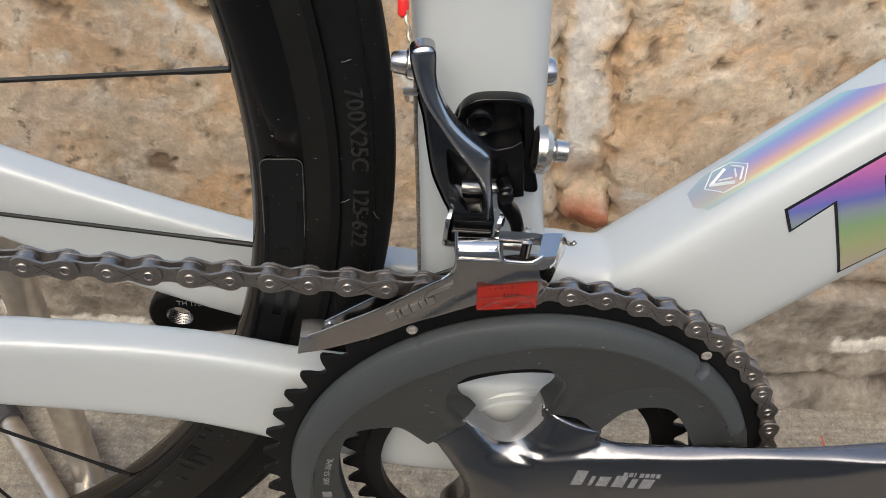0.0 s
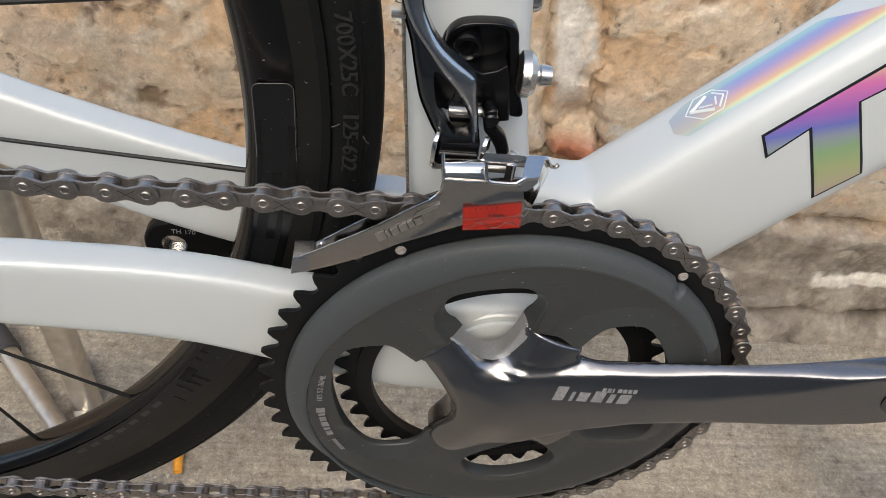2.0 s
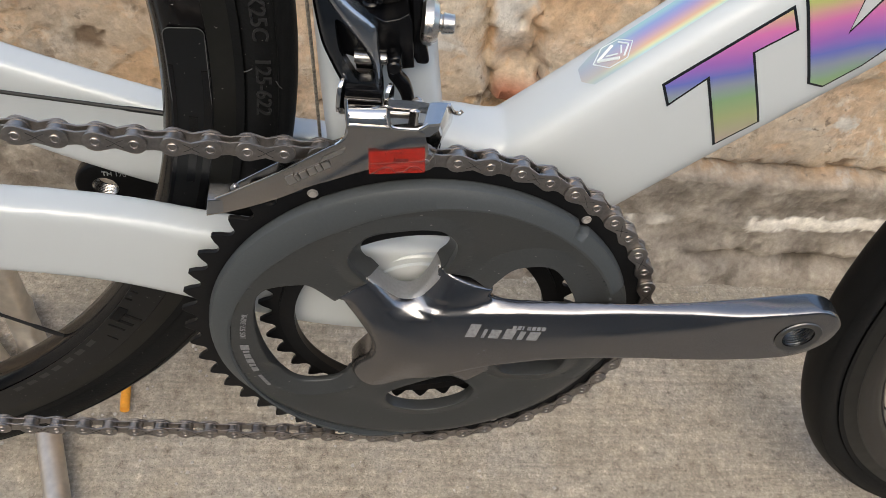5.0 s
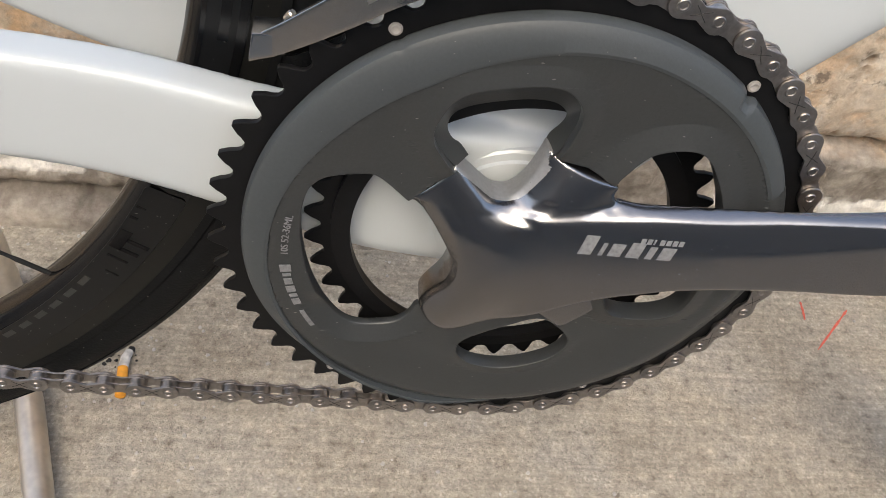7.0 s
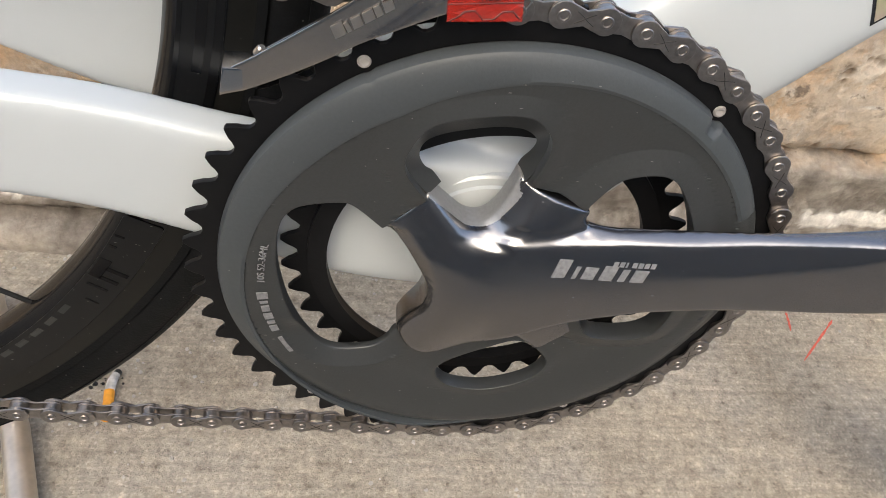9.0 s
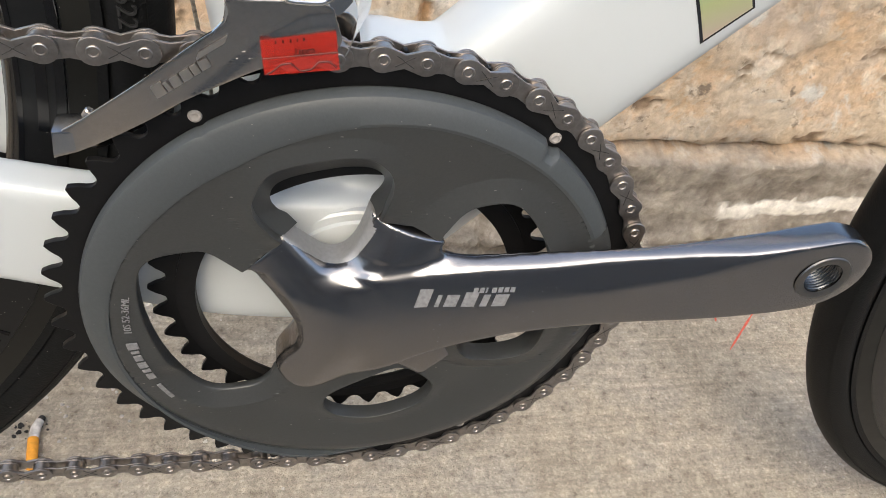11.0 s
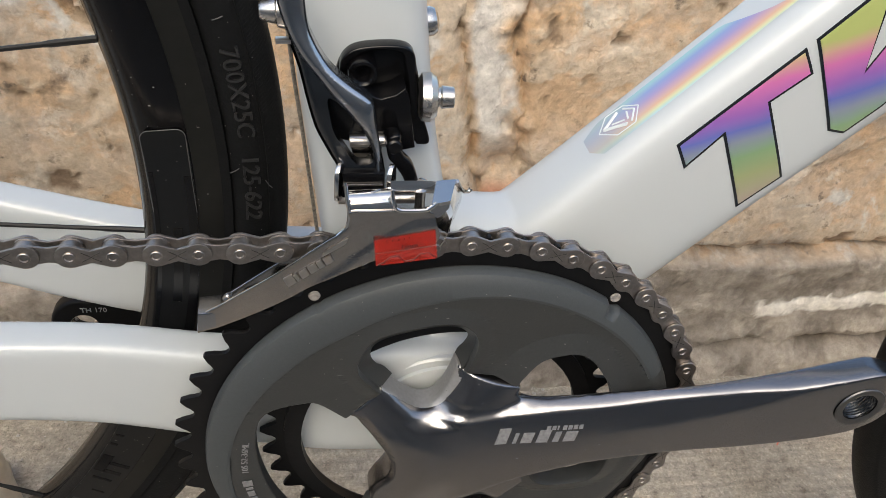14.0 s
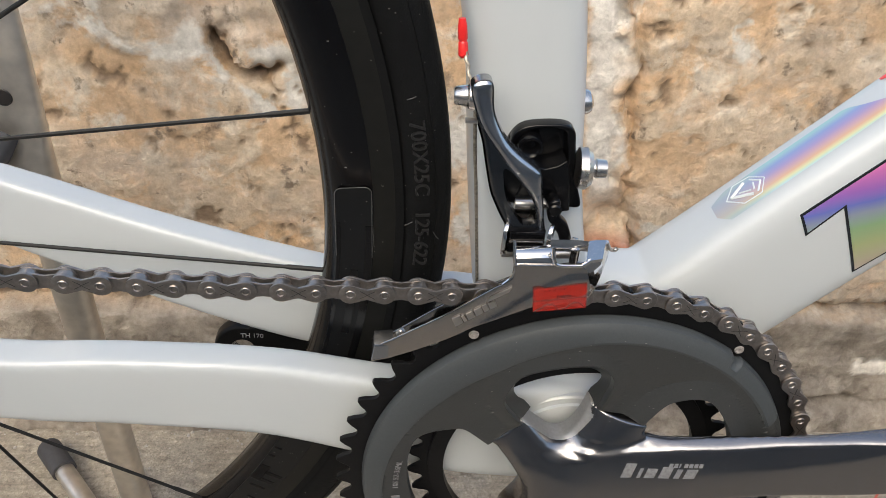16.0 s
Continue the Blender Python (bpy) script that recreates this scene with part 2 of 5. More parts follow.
    c = mix(0.6, c, mix(steps(noise_tex(120, 8, 0.68), 0.3, 0.7), (0.70, 0.67, 0.65), (1.46, 1.46, 1.46)), "MULTIPLY")
    nt.links.new(c, b.inputs["Base Color"])
    b.inputs["Roughness"].default_value = 0.92
    b.inputs["Specular IOR Level"].default_value = 0.25
    bp = nt.nodes.new("ShaderNodeBump")
    bp.inputs["Strength"].default_value, bp.inputs["Distance"].default_value = 1.0, 0.004
    nt.links.new(noise_tex(120, 8, 0.7).outputs[0], bp.inputs["Height"])
    nt.links.new(bp.outputs[0], b.inputs["Normal"])
    return m


def ground_material():
    m = bpy.data.materials.new("worn_concrete")
    m.use_nodes = True
    nt = m.node_tree
    b = nt.nodes["Principled BSDF"]
    co = nt.nodes.new("ShaderNodeTexCoord")

    def noise_tex(scale, detail, rough=0.6):
        n = nt.nodes.new("ShaderNodeTexNoise")
        n.inputs["Scale"].default_value, n.inputs["Detail"].default_value, n.inputs["Roughness"].default_value = scale, detail, rough
        nt.links.new(co.outputs["Object"], n.inputs["Vector"])
        return n

    big = ramp(nt, [(0.3, (0.29, 0.25, 0.195)), (0.42, (0.35, 0.305, 0.245)), (0.5, (0.38, 0.335, 0.272)), (0.58, (0.375, 0.338, 0.285)), (0.7, (0.44, 0.39, 0.325))])
    nt.links.new(noise_tex(8, 8, 0.65).outputs[0], big.inputs[0])
    fine = ramp(nt, [(0.3, (0.42, 0.41, 0.39)), (0.44, (0.88, 0.88, 0.88)), (0.55, (1.02, 1.02, 1.02)), (0.70, (1.42, 1.42, 1.42))])
    nt.links.new(noise_tex(95, 9, 0.74).outputs[0], fine.inputs[0])
    x = nt.nodes.new("ShaderNodeMix")
    x.data_type, x.blend_type = "RGBA", "MULTIPLY"
    x.inputs[0].default_value = 1
    nt.links.new(big.outputs[0], x.inputs[6])
    nt.links.new(fine.outputs[0], x.inputs[7])
    v = nt.nodes.new("ShaderNodeTexVoronoi")
    v.inputs["Scale"].default_value = 90
    nt.links.new(co.outputs["Object"], v.inputs["Vector"])
    r = nt.nodes.new("ShaderNodeMapRange")
    r.inputs["From Min"].default_value, r.inputs["From Max"].default_value = 0.10, 0.18
    r.inputs["To Min"].default_value, r.inputs["To Max"].default_value = 0.16, 0.0
    nt.links.new(v.outputs["Distance"], r.inputs[0])
    y = nt.nodes.new("ShaderNodeMix")
    y.data_type = "RGBA"
    y.inputs[7].default_value = (0.60, 0.56, 0.50, 1)
    nt.links.new(r.outputs[0], y.inputs[0])
    nt.links.new(x.outputs[2], y.inputs[6])
    # fine streaks left by the broom, and a dense fine grit
    mp = nt.nodes.new("ShaderNodeMapping")
    mp.inputs["Scale"].default_value = (14, 230, 1)
    nt.links.new(co.outputs["Object"], mp.inputs["Vector"])
    st = nt.nodes.new("ShaderNodeTexNoise")
    st.inputs["Scale"].default_value, st.inputs["Detail"].default_value, st.inputs["Roughness"].default_value = 1.0, 4, 0.6
    nt.links.new(mp.outputs[0], st.inputs["Vector"])
    sr = ramp(nt, [(0.35, (0.86, 0.86, 0.85)), (0.50, (1.0, 1.0, 1.0)), (0.66, (1.20, 1.19, 1.17))])
    nt.links.new(st.outputs[0], sr.inputs[0])
    g2 = nt.nodes.new("ShaderNodeTexVoronoi")
    g2.inputs["Scale"].default_value = 520
    nt.links.new(co.outputs["Object"], g2.inputs["Vector"])
    gr = ramp(nt, [(0.0, (0.62, 0.60, 0.57)), (0.30, (0.92, 0.92, 0.91)), (0.62, (1.06, 1.06, 1.05)), (1.0, (1.55, 1.54, 1.52))])
    nt.links.new(g2.outputs["Color"], gr.inputs[0])
    last = y.outputs[2]
    for k_, share in ((sr, 0.8), (gr, 0.6)):
        mx = nt.nodes.new("ShaderNodeMix")
        mx.data_type, mx.blend_type = "RGBA", "MULTIPLY"
        mx.inputs[0].default_value = share
        nt.links.new(last, mx.inputs[6])
        nt.links.new(k_.outputs[0], mx.inputs[7])
        last = mx.outputs[2]
    nt.links.new(last, b.inputs["Base Color"])
    b.inputs["Roughness"].default_value = 0.85
    bp = nt.nodes.new("ShaderNodeBump")
    bp.inputs["Strength"].default_value, bp.inputs["Distance"].default_value = 0.9, 0.003
    nt.links.new(noise_tex(200, 8, 0.7).outputs[0], bp.inputs["Height"])
    nt.links.new(bp.outputs[0], b.inputs["Normal"])
    return m


WALL_MAT, GROUND_MAT = wall_material(), ground_material()


# ---- building helpers ----
def data(verts, faces, smooth=35.0):
    me = bpy.data.meshes.new("mesh")
    me.from_pydata([tuple(v) for v in verts], [], [tuple(f) for f in faces])
    me.validate()
    bm = bmesh.new()
    bm.from_mesh(me)
    bmesh.ops.recalc_face_normals(bm, faces=bm.faces)
    bm.to_mesh(me)
    bm.free()
    if smooth:
        me.shade_smooth()
        me.set_sharp_from_angle(angle=radians(smooth))
    return me


def join(*pieces):
    verts, faces = [], []
    for v, f in pieces:
        k = len(verts)
        verts += [tuple(p) for p in v]
        faces += [tuple(i + k for i in q) for q in f]
    return verts, faces


def moved(piece, fn):
    return [fn(Vector(p)) for p in piece[0]], piece[1]


def part(name, mesh, material, parent, label="", m=None, smooth=35.0):
    if isinstance(mesh, tuple):
        mesh = data(*mesh, smooth=smooth)
    mesh.name = name
    if not mesh.materials:
        mesh.materials.append(material)
    ob = new(name, mesh)
    ob.parent = parent
    if m is not None:
        ob.matrix_basis = m
    if label:
        ob["label"] = label
    return ob


def loft(rings, cap=True, closed=False):
    n = len(rings[0])
    verts = [tuple(p) for r in rings for p in r]
    faces = []
    k = len(rings)
    for a in range(k if closed else k - 1):
        b = (a + 1) % k
        for i in range(n):
            j = (i + 1) % n
            faces.append((a * n + i, a * n + j, b * n + j, b * n + i))
    if cap and not closed:
        faces.append(tuple(range(n))[::-1])
        faces.append(tuple((k - 1) * n + i for i in range(n)))
    return verts, faces


def oval(centre, u, v, a, b, power=2.0, n=32):
    """A rounded section: half-widths a along u and b along v; power 2 is an ellipse, more is boxier."""
    out = []
    for i in range(n):
        t = 2 * math.pi * i / n
        c, s = math.cos(t), math.sin(t)
        out.append(Vector(centre) + Vector(u) * (a * math.copysign(abs(c) ** (2 / power), c)) + Vector(v) * (b * math.copysign(abs(s) ** (2 / power), s)))
    return out


def lathe(profile, centre=(0, 0, 0), axis=(0, 1, 0), n=48, cap=True):
    """Turns rows of (distance along the axis, radius) about the axis."""
    ax = Vector(axis).normalized()
    u = ax.orthogonal().normalized()
    v = ax.cross(u)
    return loft([oval(Vector(centre) + ax * d, u, v, r, r, 2, n) for d, r in profile], cap)


def tube(path, radius, n=10):
    """A round rod along a path; radius may be a list."""
    pts = [Vector(p) for p in path]
    rings = []
    up = Vector((0.13, 0.94, 0.31)).normalized()
    for i, p in enumerate(pts):
        d = (pts[min(i + 1, len(pts) - 1)] - pts[max(i - 1, 0)]).normalized()
        u = d.cross(up).normalized()
        v = d.cross(u)
        r = radius[i] if isinstance(radius, (list, tuple)) else radius
        rings.append(oval(p, u, v, r, r, 2, n))
    return loft(rings)


def curvy(pts, per=6, closed=True):
    """A smooth line through the points."""
    P = [Vector(p) for p in pts]
    n = len(P)
    out = []
    for i in range(n if closed else n - 1):
        if closed:
            a, b, c, d = P[i - 1], P[i], P[(i + 1) % n], P[(i + 2) % n]
        else:
            a, b, c, d = P[max(i - 1, 0)], P[i], P[i + 1], P[min(i + 2, n - 1)]
        for k in range(per):
            t = k / per
            out.append(0.5 * (2 * b + (c - a) * t + (2 * a - 5 * b + 4 * c - d) * t * t + (3 * b - a - 3 * c + d) * t ** 3))
    if not closed:
        out.append(P[-1])
    return out


def mm(*pts):
    return [Vector((x / 1000, z / 1000)) for x, z in pts]


def plate(loops, y0, y1, bevel=0.0, res=2):
    """A plate between y0 and y1 with the outlines (x, z) of its rim and holes, edges rounded by bevel."""
    cu = bpy.data.curves.new("plate", "CURVE")
    cu.dimensions, cu.fill_mode = "2D", "BOTH"
    cu.extrude = max(abs(y1 - y0) / 2 - bevel, 0)
    cu.bevel_depth, cu.bevel_resolution, cu.offset = bevel, res, -bevel
    for loop in loops:
        sp = cu.splines.new("POLY")
        sp.points.add(len(loop) - 1)
        for p, q in zip(sp.points, loop):
            p.co = (q[0], q[1], 0, 1)
        sp.use_cyclic_u = True
    ob = new("plate", cu)
    bpy.context.view_layer.update()
    me = bpy.data.meshes.new_from_object(ob.evaluated_get(bpy.context.evaluated_depsgraph_get()))
    mid = (y0 + y1) / 2
    piece = [(v.co.x, mid - v.co.z, v.co.y) for v in me.vertices], [tuple(p.vertices) for p in me.polygons]
    bpy.data.objects.remove(ob)
    bpy.data.curves.remove(cu)
    bpy.data.meshes.remove(me)
    return piece


def fuse(piece, voxel, rounds=6, factor=0.5, cut=None):
    """Melts overlapping closed forms into one skin with soft junctions; cut is taken away from it."""
    ob = new("melt", data(*piece, smooth=0))
    r = ob.modifiers.new("r", "REMESH")
    r.mode, r.voxel_size, r.use_smooth_shade = "VOXEL", voxel, True
    s = ob.modifiers.new("s", "SMOOTH")
    s.factor, s.iterations = factor, rounds
    knife = None
    if cut:
        knife = new("knife", data(*cut, smooth=0))
        c = ob.modifiers.new("c", "BOOLEAN")
        c.operation, c.object, c.solver = "DIFFERENCE", knife, "EXACT"
    bpy.context.view_layer.update()
    me = bpy.data.meshes.new_from_object(ob.evaluated_get(bpy.context.evaluated_depsgraph_get()))
    old = ob.data
    bpy.data.objects.remove(ob)
    bpy.data.meshes.remove(old)
    if knife:
        bpy.data.objects.remove(knife)
    me.materials.clear()
    me.shade_smooth()
    me.set_sharp_from_angle(angle=radians(50))
    return me


def lettering(text, size, depth=0.0002):
    cu = bpy.data.curves.new("text", "FONT")
    cu.body, cu.size, cu.extrude, cu.align_x, cu.align_y = text, size, depth, "CENTER", "CENTER"
    cu.resolution_u = 3
    ob = new("text", cu)
    bpy.context.view_layer.update()
    me = bpy.data.meshes.new_from_object(ob.evaluated_get(bpy.context.evaluated_depsgraph_get()))
    piece = [tuple(v.co) for v in me.vertices], [tuple(p.vertices) for p in me.polygons]
    bpy.data.objects.remove(ob)
    bpy.data.curves.remove(cu)
    bpy.data.meshes.remove(me)
    return piece


def box(x0, x1, y0, y1, z0, z1, bevel=0.0):
    return plate([[(x0, z0), (x1, z0), (x1, z1), (x0, z1)]], y0, y1, bevel, 1)


# ---- setting: ground and wall ----
def spread(lo, hi, step, far, grow=1.35):
    mid = list(np.arange(lo, hi + step / 2, step))
    d, a, b = step, [lo], [hi]
    while b[-1] < far:
        d *= grow
        a.append(a[-1] - d)
        b.append(b[-1] + d)
    return a[:0:-1] + mid + b[1:]


def sheet(us, vs, fn):
    verts = [fn(u, v) for v in vs for u in us]
    w = len(us)
    faces = [(r * w + c, r * w + c + 1, (r + 1) * w + c + 1, (r + 1) * w + c) for r in range(len(vs) - 1) for c in range(w - 1)]
    return verts, faces


def ground_z(x, y):
    if abs(x) > 1.2 or abs(y) > 1.2:
        return 0.0
    return 0.0016 * noise.fractal((x * 14, y * 14, 0.3), 0.8, 2.1, 5) - 0.0008


gx, gy = spread(-0.55, 0.85, 0.006, 60), spread(-0.15, 0.42, 0.006, 60)
ground = new("ground", data(*sheet(gx, gy, lambda x, y: (x, y, ground_z(x, y))), smooth=60))
ground.data.materials.append(GROUND_MAT)
tagged(ground, "worn grey-brown concrete paving with specks of grit", "ground", kind="structure")

WALL_Y = 0.335


def smoothstep(a, b, x):
    t = min(max((x - a) / (b - a), 0), 1)
    return t * t * (3 - 2 * t)


def joint_x(z):
    return 0.094 - 0.15 * (z - BB) + 0.010 * noise.noise((0, z * 16, 4)) + 0.004 * noise.noise((0, z * 60, 4))


def wall_fields(x, z):
    """Depth of the wall's face, and how far it is mortar, cement foot, old white paint, brick, loose crust or a recess
    painted with its shade.
    """
    if not (-1.2 < x < 1.6 and z < 1.3):
        return 0.0, 0.0, 0.0, 0.0, 0.0, 0.0, 0.0
    d = 0.0036 * noise.fractal((x * 9, z * 9, 1.7), 0.7, 2.1, 6)
    d += 0.0016 * noise.ridged_multi_fractal((x * 16, z * 16, 7), 0.8, 2.2, 5, 0.9, 2.0) - 0.002
    # flakes of crust standing proud of the softer stone, and pits where it has crumbled out
    q = noise.fractal((x * 12, z * 15, 20), 0.55, 2.3, 6)
    crust = smoothstep(0.02, 0.09, q)
    shaded_pit = smoothstep(0.52, 0.80, noise.fractal((x * 21, z * 24, 40), 0.45, 2.3, 6))
    d += 0.0016 * (0.4 - crust) + 0.0035 * shaded_pit
    zl = z - BB
    j = x - joint_x(z)
    jag = 0.004 * noise.noise((x * 30, z * 30, 3)) + 0.005 * noise.noise((x * 70, z * 80, 3))
    mortar = smoothstep(-0.020, -0.016, j + jag) * (1 - smoothstep(0.008, 0.015, j + 2.2 * jag)) * (1 - 0.35 * smoothstep(-0.002, 0.004, j + jag) * smoothstep(0.35, 0.6, 0.5 + noise.fractal((x * 30, z * 26, 33), 0.6, 2.2, 4))) * smoothstep(-0.10, -0.04, zl + 0.3 * jag)
    d = d * (1 - 0.6 * mortar) + 0.0015 * mortar * (0.6 + 0.8 * noise.noise((x * 22, z * 22, 9)))
    d += 0.015 * math.exp(-((j - 0.021 + jag) / 0.004) ** 2) * (0.75 + 0.5 * noise.noise((x * 6, z * 12, 2)))
    d += 0.010 * math.exp(-((j + 0.024 + jag) / 0.0035) ** 2) * (0.7 + 0.5 * noise.noise((x * 6, z * 12, 5)))
    d += 0.007 * mortar * smoothstep(0.0, 0.006, j) * (0.5 + noise.fractal((x * 45, z * 38, 15), 0.6, 2.2, 4))
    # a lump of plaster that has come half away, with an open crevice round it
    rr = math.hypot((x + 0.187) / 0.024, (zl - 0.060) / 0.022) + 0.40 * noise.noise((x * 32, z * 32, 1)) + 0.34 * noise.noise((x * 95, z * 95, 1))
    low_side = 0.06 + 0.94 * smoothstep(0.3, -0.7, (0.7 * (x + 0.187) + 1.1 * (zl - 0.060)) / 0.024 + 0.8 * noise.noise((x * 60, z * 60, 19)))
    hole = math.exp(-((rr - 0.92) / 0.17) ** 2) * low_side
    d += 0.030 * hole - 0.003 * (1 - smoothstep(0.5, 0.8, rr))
    # the crevice is also darkened in colour, as painted shade
    shaded_pit = max(shaded_pit, 0.9 * hole)
    edge = -0.185 + 0.006 * noise.noise((x * 12, 0, 2)) + 0.004 * noise.noise((x * 50, 0, 2))
    foot = 1 - smoothstep(edge - 0.006, edge + 0.004, zl)
    d = d * (1 - 0.55 * foot) - 0.012 * foot * smoothstep(-0.35, -0.19, -0.54 - zl + 0.35)
    d += 0.016 * math.exp(-((zl - edge - 0.004) / 0.005) ** 2)
    d -= foot * 0.022 * smoothstep(-0.25, -0.33, zl)
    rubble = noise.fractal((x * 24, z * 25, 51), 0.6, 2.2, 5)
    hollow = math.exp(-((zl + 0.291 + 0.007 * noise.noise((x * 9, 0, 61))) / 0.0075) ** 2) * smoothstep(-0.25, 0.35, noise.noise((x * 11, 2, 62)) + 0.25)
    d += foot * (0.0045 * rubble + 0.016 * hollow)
    pw = 0.010 + 0.004 * noise.noise((x * 25, 0, 8))
    paint = smoothstep(0.40, 0.55, noise.noise((x * 9, 3, 1)) * 0.5 + 0.30 + 0.25 * noise.noise((x * 60, z * 60, 1))) * (1 - smoothstep(pw * 0.6, pw, abs(zl + 0.246 - 0.004 * math.sin(x * 21))))
    for x0, x1, zc in ((-0.358, -0.262, -0.264), (0.388, 0.620, -0.245 + 0.05 * (x - 0.42))):
        edge_ = min(x - x0, x1 - x, 0.009 - abs(zl - zc)) + 0.003 * noise.noise((x * 55, z * 55, 11)) + 0.003 * noise.noise((x * 160, z * 160, 12))
        paint = max(paint, smoothstep(-0.0005, 0.0015, edge_))
    gap = math.exp(-((j + 0.002) / 0.022) ** 4) * (1 - smoothstep(-0.09, -0.05, zl)) * smoothstep(-0.19, -0.17, zl)
    d += 0.022 * gap * (0.8 + 0.8 * noise.noise((x * 35, z * 35, 6)))
    brick = 1 - smoothstep(0.8, 1.05, math.hypot((x - 0.112) / 0.020, (zl + 0.112) / 0.014) + 0.3 * noise.noise((x * 50, z * 50, 2)))
    d -= 0.022 * brick
    free = (1 - mortar) * (1 - foot)
    # last value: where recess shade is painted, in the wall and its foot
    return d, mortar, foot, paint, brick, crust * free, max(shaded_pit * free, foot * (0.6 * hollow + 0.45 * smoothstep(0.15, 0.55, rubble)))


fields = {}


def wall_point(x, z):
    f = fields[len(fields)] = wall_fields(x, z)
    return (x, WALL_Y + f[0], z)


wx = spread(-0.50, 0.62, 0.0034, 14, 1.25)
wz = list(np.arange(-0.02, BB + 0.16, 0.0034)) + [BB + 0.17]
wall_mesh = data(*sheet(wx, wz, wall_point), smooth=70)
for k, key in ((1, "mortar"), (2, "foot"), (3, "paint"), (4, "brick"), (5, "crust"), (6, "shaded_pit")):
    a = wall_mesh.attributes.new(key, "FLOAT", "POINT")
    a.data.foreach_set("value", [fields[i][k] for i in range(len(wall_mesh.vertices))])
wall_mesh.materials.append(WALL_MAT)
wall = new("wall_back", wall_mesh)
tagged(wall, "crumbling ochre masonry wall with pale mortar joint and grey cement foot", "wall", kind="structure")
back = new("wall_core", data(*box(-14, 14, WALL_Y + 0.08, WALL_Y + 0.3, 0, BB + 0.168)))
back.data.materials.append(WALL_MAT)
tagged(back, "rough masonry core of the old wall", "wall", kind="structure")

# added out of view: blocks low front light and gives metal a dark reflection
facing = new("unseen_facing_wall", data(*join(box(-14, 14, -1.45, -1.18, 0, 1.04), sheet(list(np.linspace(-14, 14, 60)), list(np.linspace(0, 1.05, 14)), lambda x, z: (x, -1.15 + 0.02 * noise.noise((x * 2, z * 2, 0)), z)))))
facing.data.materials.append(mat("dark_render", (0.22, 0.215, 0.212), 0.85, grain=0.2, grain_scale=8, blotch=0.3, blotch_scale=2, bump=0.3, bump_scale=40))
tagged(facing, "unseen low dark wall added to block light and darken reflections", "wall", kind="structure")

# ---- the bicycle ----
YC = 0.049  # its middle plane; the big chainring stands at y = 0
bike = new("bicycle")
bike.location = (0, 0, BB)
tagged(bike, "white road bicycle with black drivetrain held in a steel stand", "bicycle")


def along(pts, n):
    """Evenly many stations along rows of numbers, eased through them."""
    a = np.array(pts, float)
    t = np.linspace(0, len(a) - 1, n)
    out = []
    for s in t:
        i = min(int(s), len(a) - 2)
        f = s - i
        p0, p1, p2, p3 = a[max(i - 1, 0)], a[i], a[i + 1], a[min(i + 2, len(a) - 1)]
        out.append(0.5 * (2 * p1 + (p2 - p0) * f + (2 * p0 - 5 * p1 + 4 * p2 - p3) * f * f + (3 * p1 - p0 - 3 * p2 + p3) * f ** 3))
    return out


def beam(rows, n=40, power=4.0, seg=40):
    """A hollow-form beam: rows of x, y, z of its middle, half-width across (y) and half-height, in millimetres."""
    st = along(rows, n)
    rings = []
    for i, r in enumerate(st):
        a, b = st[max(i - 1, 0)], st[min(i + 1, n - 1)]
        d = Vector((b - a)[:3]).normalized()
        side = Vector((0, 1, 0))
        up = d.cross(side).normalized()
        side = up.cross(d)
        rings.append(oval(Vector(r[:3]) / 1000, side, up, r[3] / 1000, r[4] / 1000, power, seg))
    return loft(rings)


yc = YC * 1000
frame_piece = join(
    beam([(-12, yc, 20, 20, 26), (-22, yc, 75, 19, 25.5), (-31, yc, 130, 18.5, 23.5), (-40, yc, 200, 18.5, 22.5), (-66, yc, 330, 18, 23)], 40, 3.2),
    beam([(-4, yc, -2, 26, 30), (34, yc, 42, 22, 33), (80, yc, 90, 20, 33), (150, yc, 163, 20, 33), (330, yc, 350, 21, 33)], 40, 4.6),
    lathe([(0.0200, 0.016), (0.0205, 0.023), (0.022, 0.029), (0.027, 0.0335), (0.035, 0.0355), (0.064, 0.0355), (0.084, 0.034), (0.0855, 0.031)], (0, 0, 0)),
    beam([(10, 30, 0, 14, 33), (-45, 22, 7, 9, 30), (-90, 19.5, 18, 8.5, 24.5), (-140, 18, 31, 8.5, 21.5), (-200, 15, 38.5, 8.5, 19.5), (-255, 9, 47.5, 8.5, 17), (-390, -12, 92, 6, 12)], 60, 7.0),
    beam([(10, 68, 0, 14, 40), (-45, 74, 16, 9, 36), (-90, 78, 27, 8.5, 26), (-140, 80, 39, 8.5, 24), (-200, 83, 58, 8.5, 21), (-260, 88, 79, 8.5, 18), (-325, 97, 97, 7, 15), (-390, 110, 108, 6, 12)], 60, 9.0),
    beam([(-30, yc, 22, 30, 26), (-52, yc, 24, 33, 22)], 8, 4),
    beam([(-10, yc, 60, 17, 27), (8, yc, 62, 17, 25.5), (24, yc, 66, 17, 21), (42, yc, 76, 16, 12), (60, yc, 90, 14, 8)], 20, 3.5),
)
frame_ob = part("frame", fuse(frame_piece, 0.0015, 4), WHITE, bike, "glossy pearl-white carbon frame")

# wheels
def ring_solid(profile, centre, n=160):
    """A wheel ring: a closed section of (radius, y offset) turned about the y axis through the centre."""
    cx, cy, cz = centre
    rings = []
    for i in range(n):
        t = 2 * math.pi * i / n
        c, s = math.cos(t), math.sin(t)
        rings.append([(cx + r * c, cy + y, cz + r * s) for r, y in profile])
    return loft(rings, closed=True)


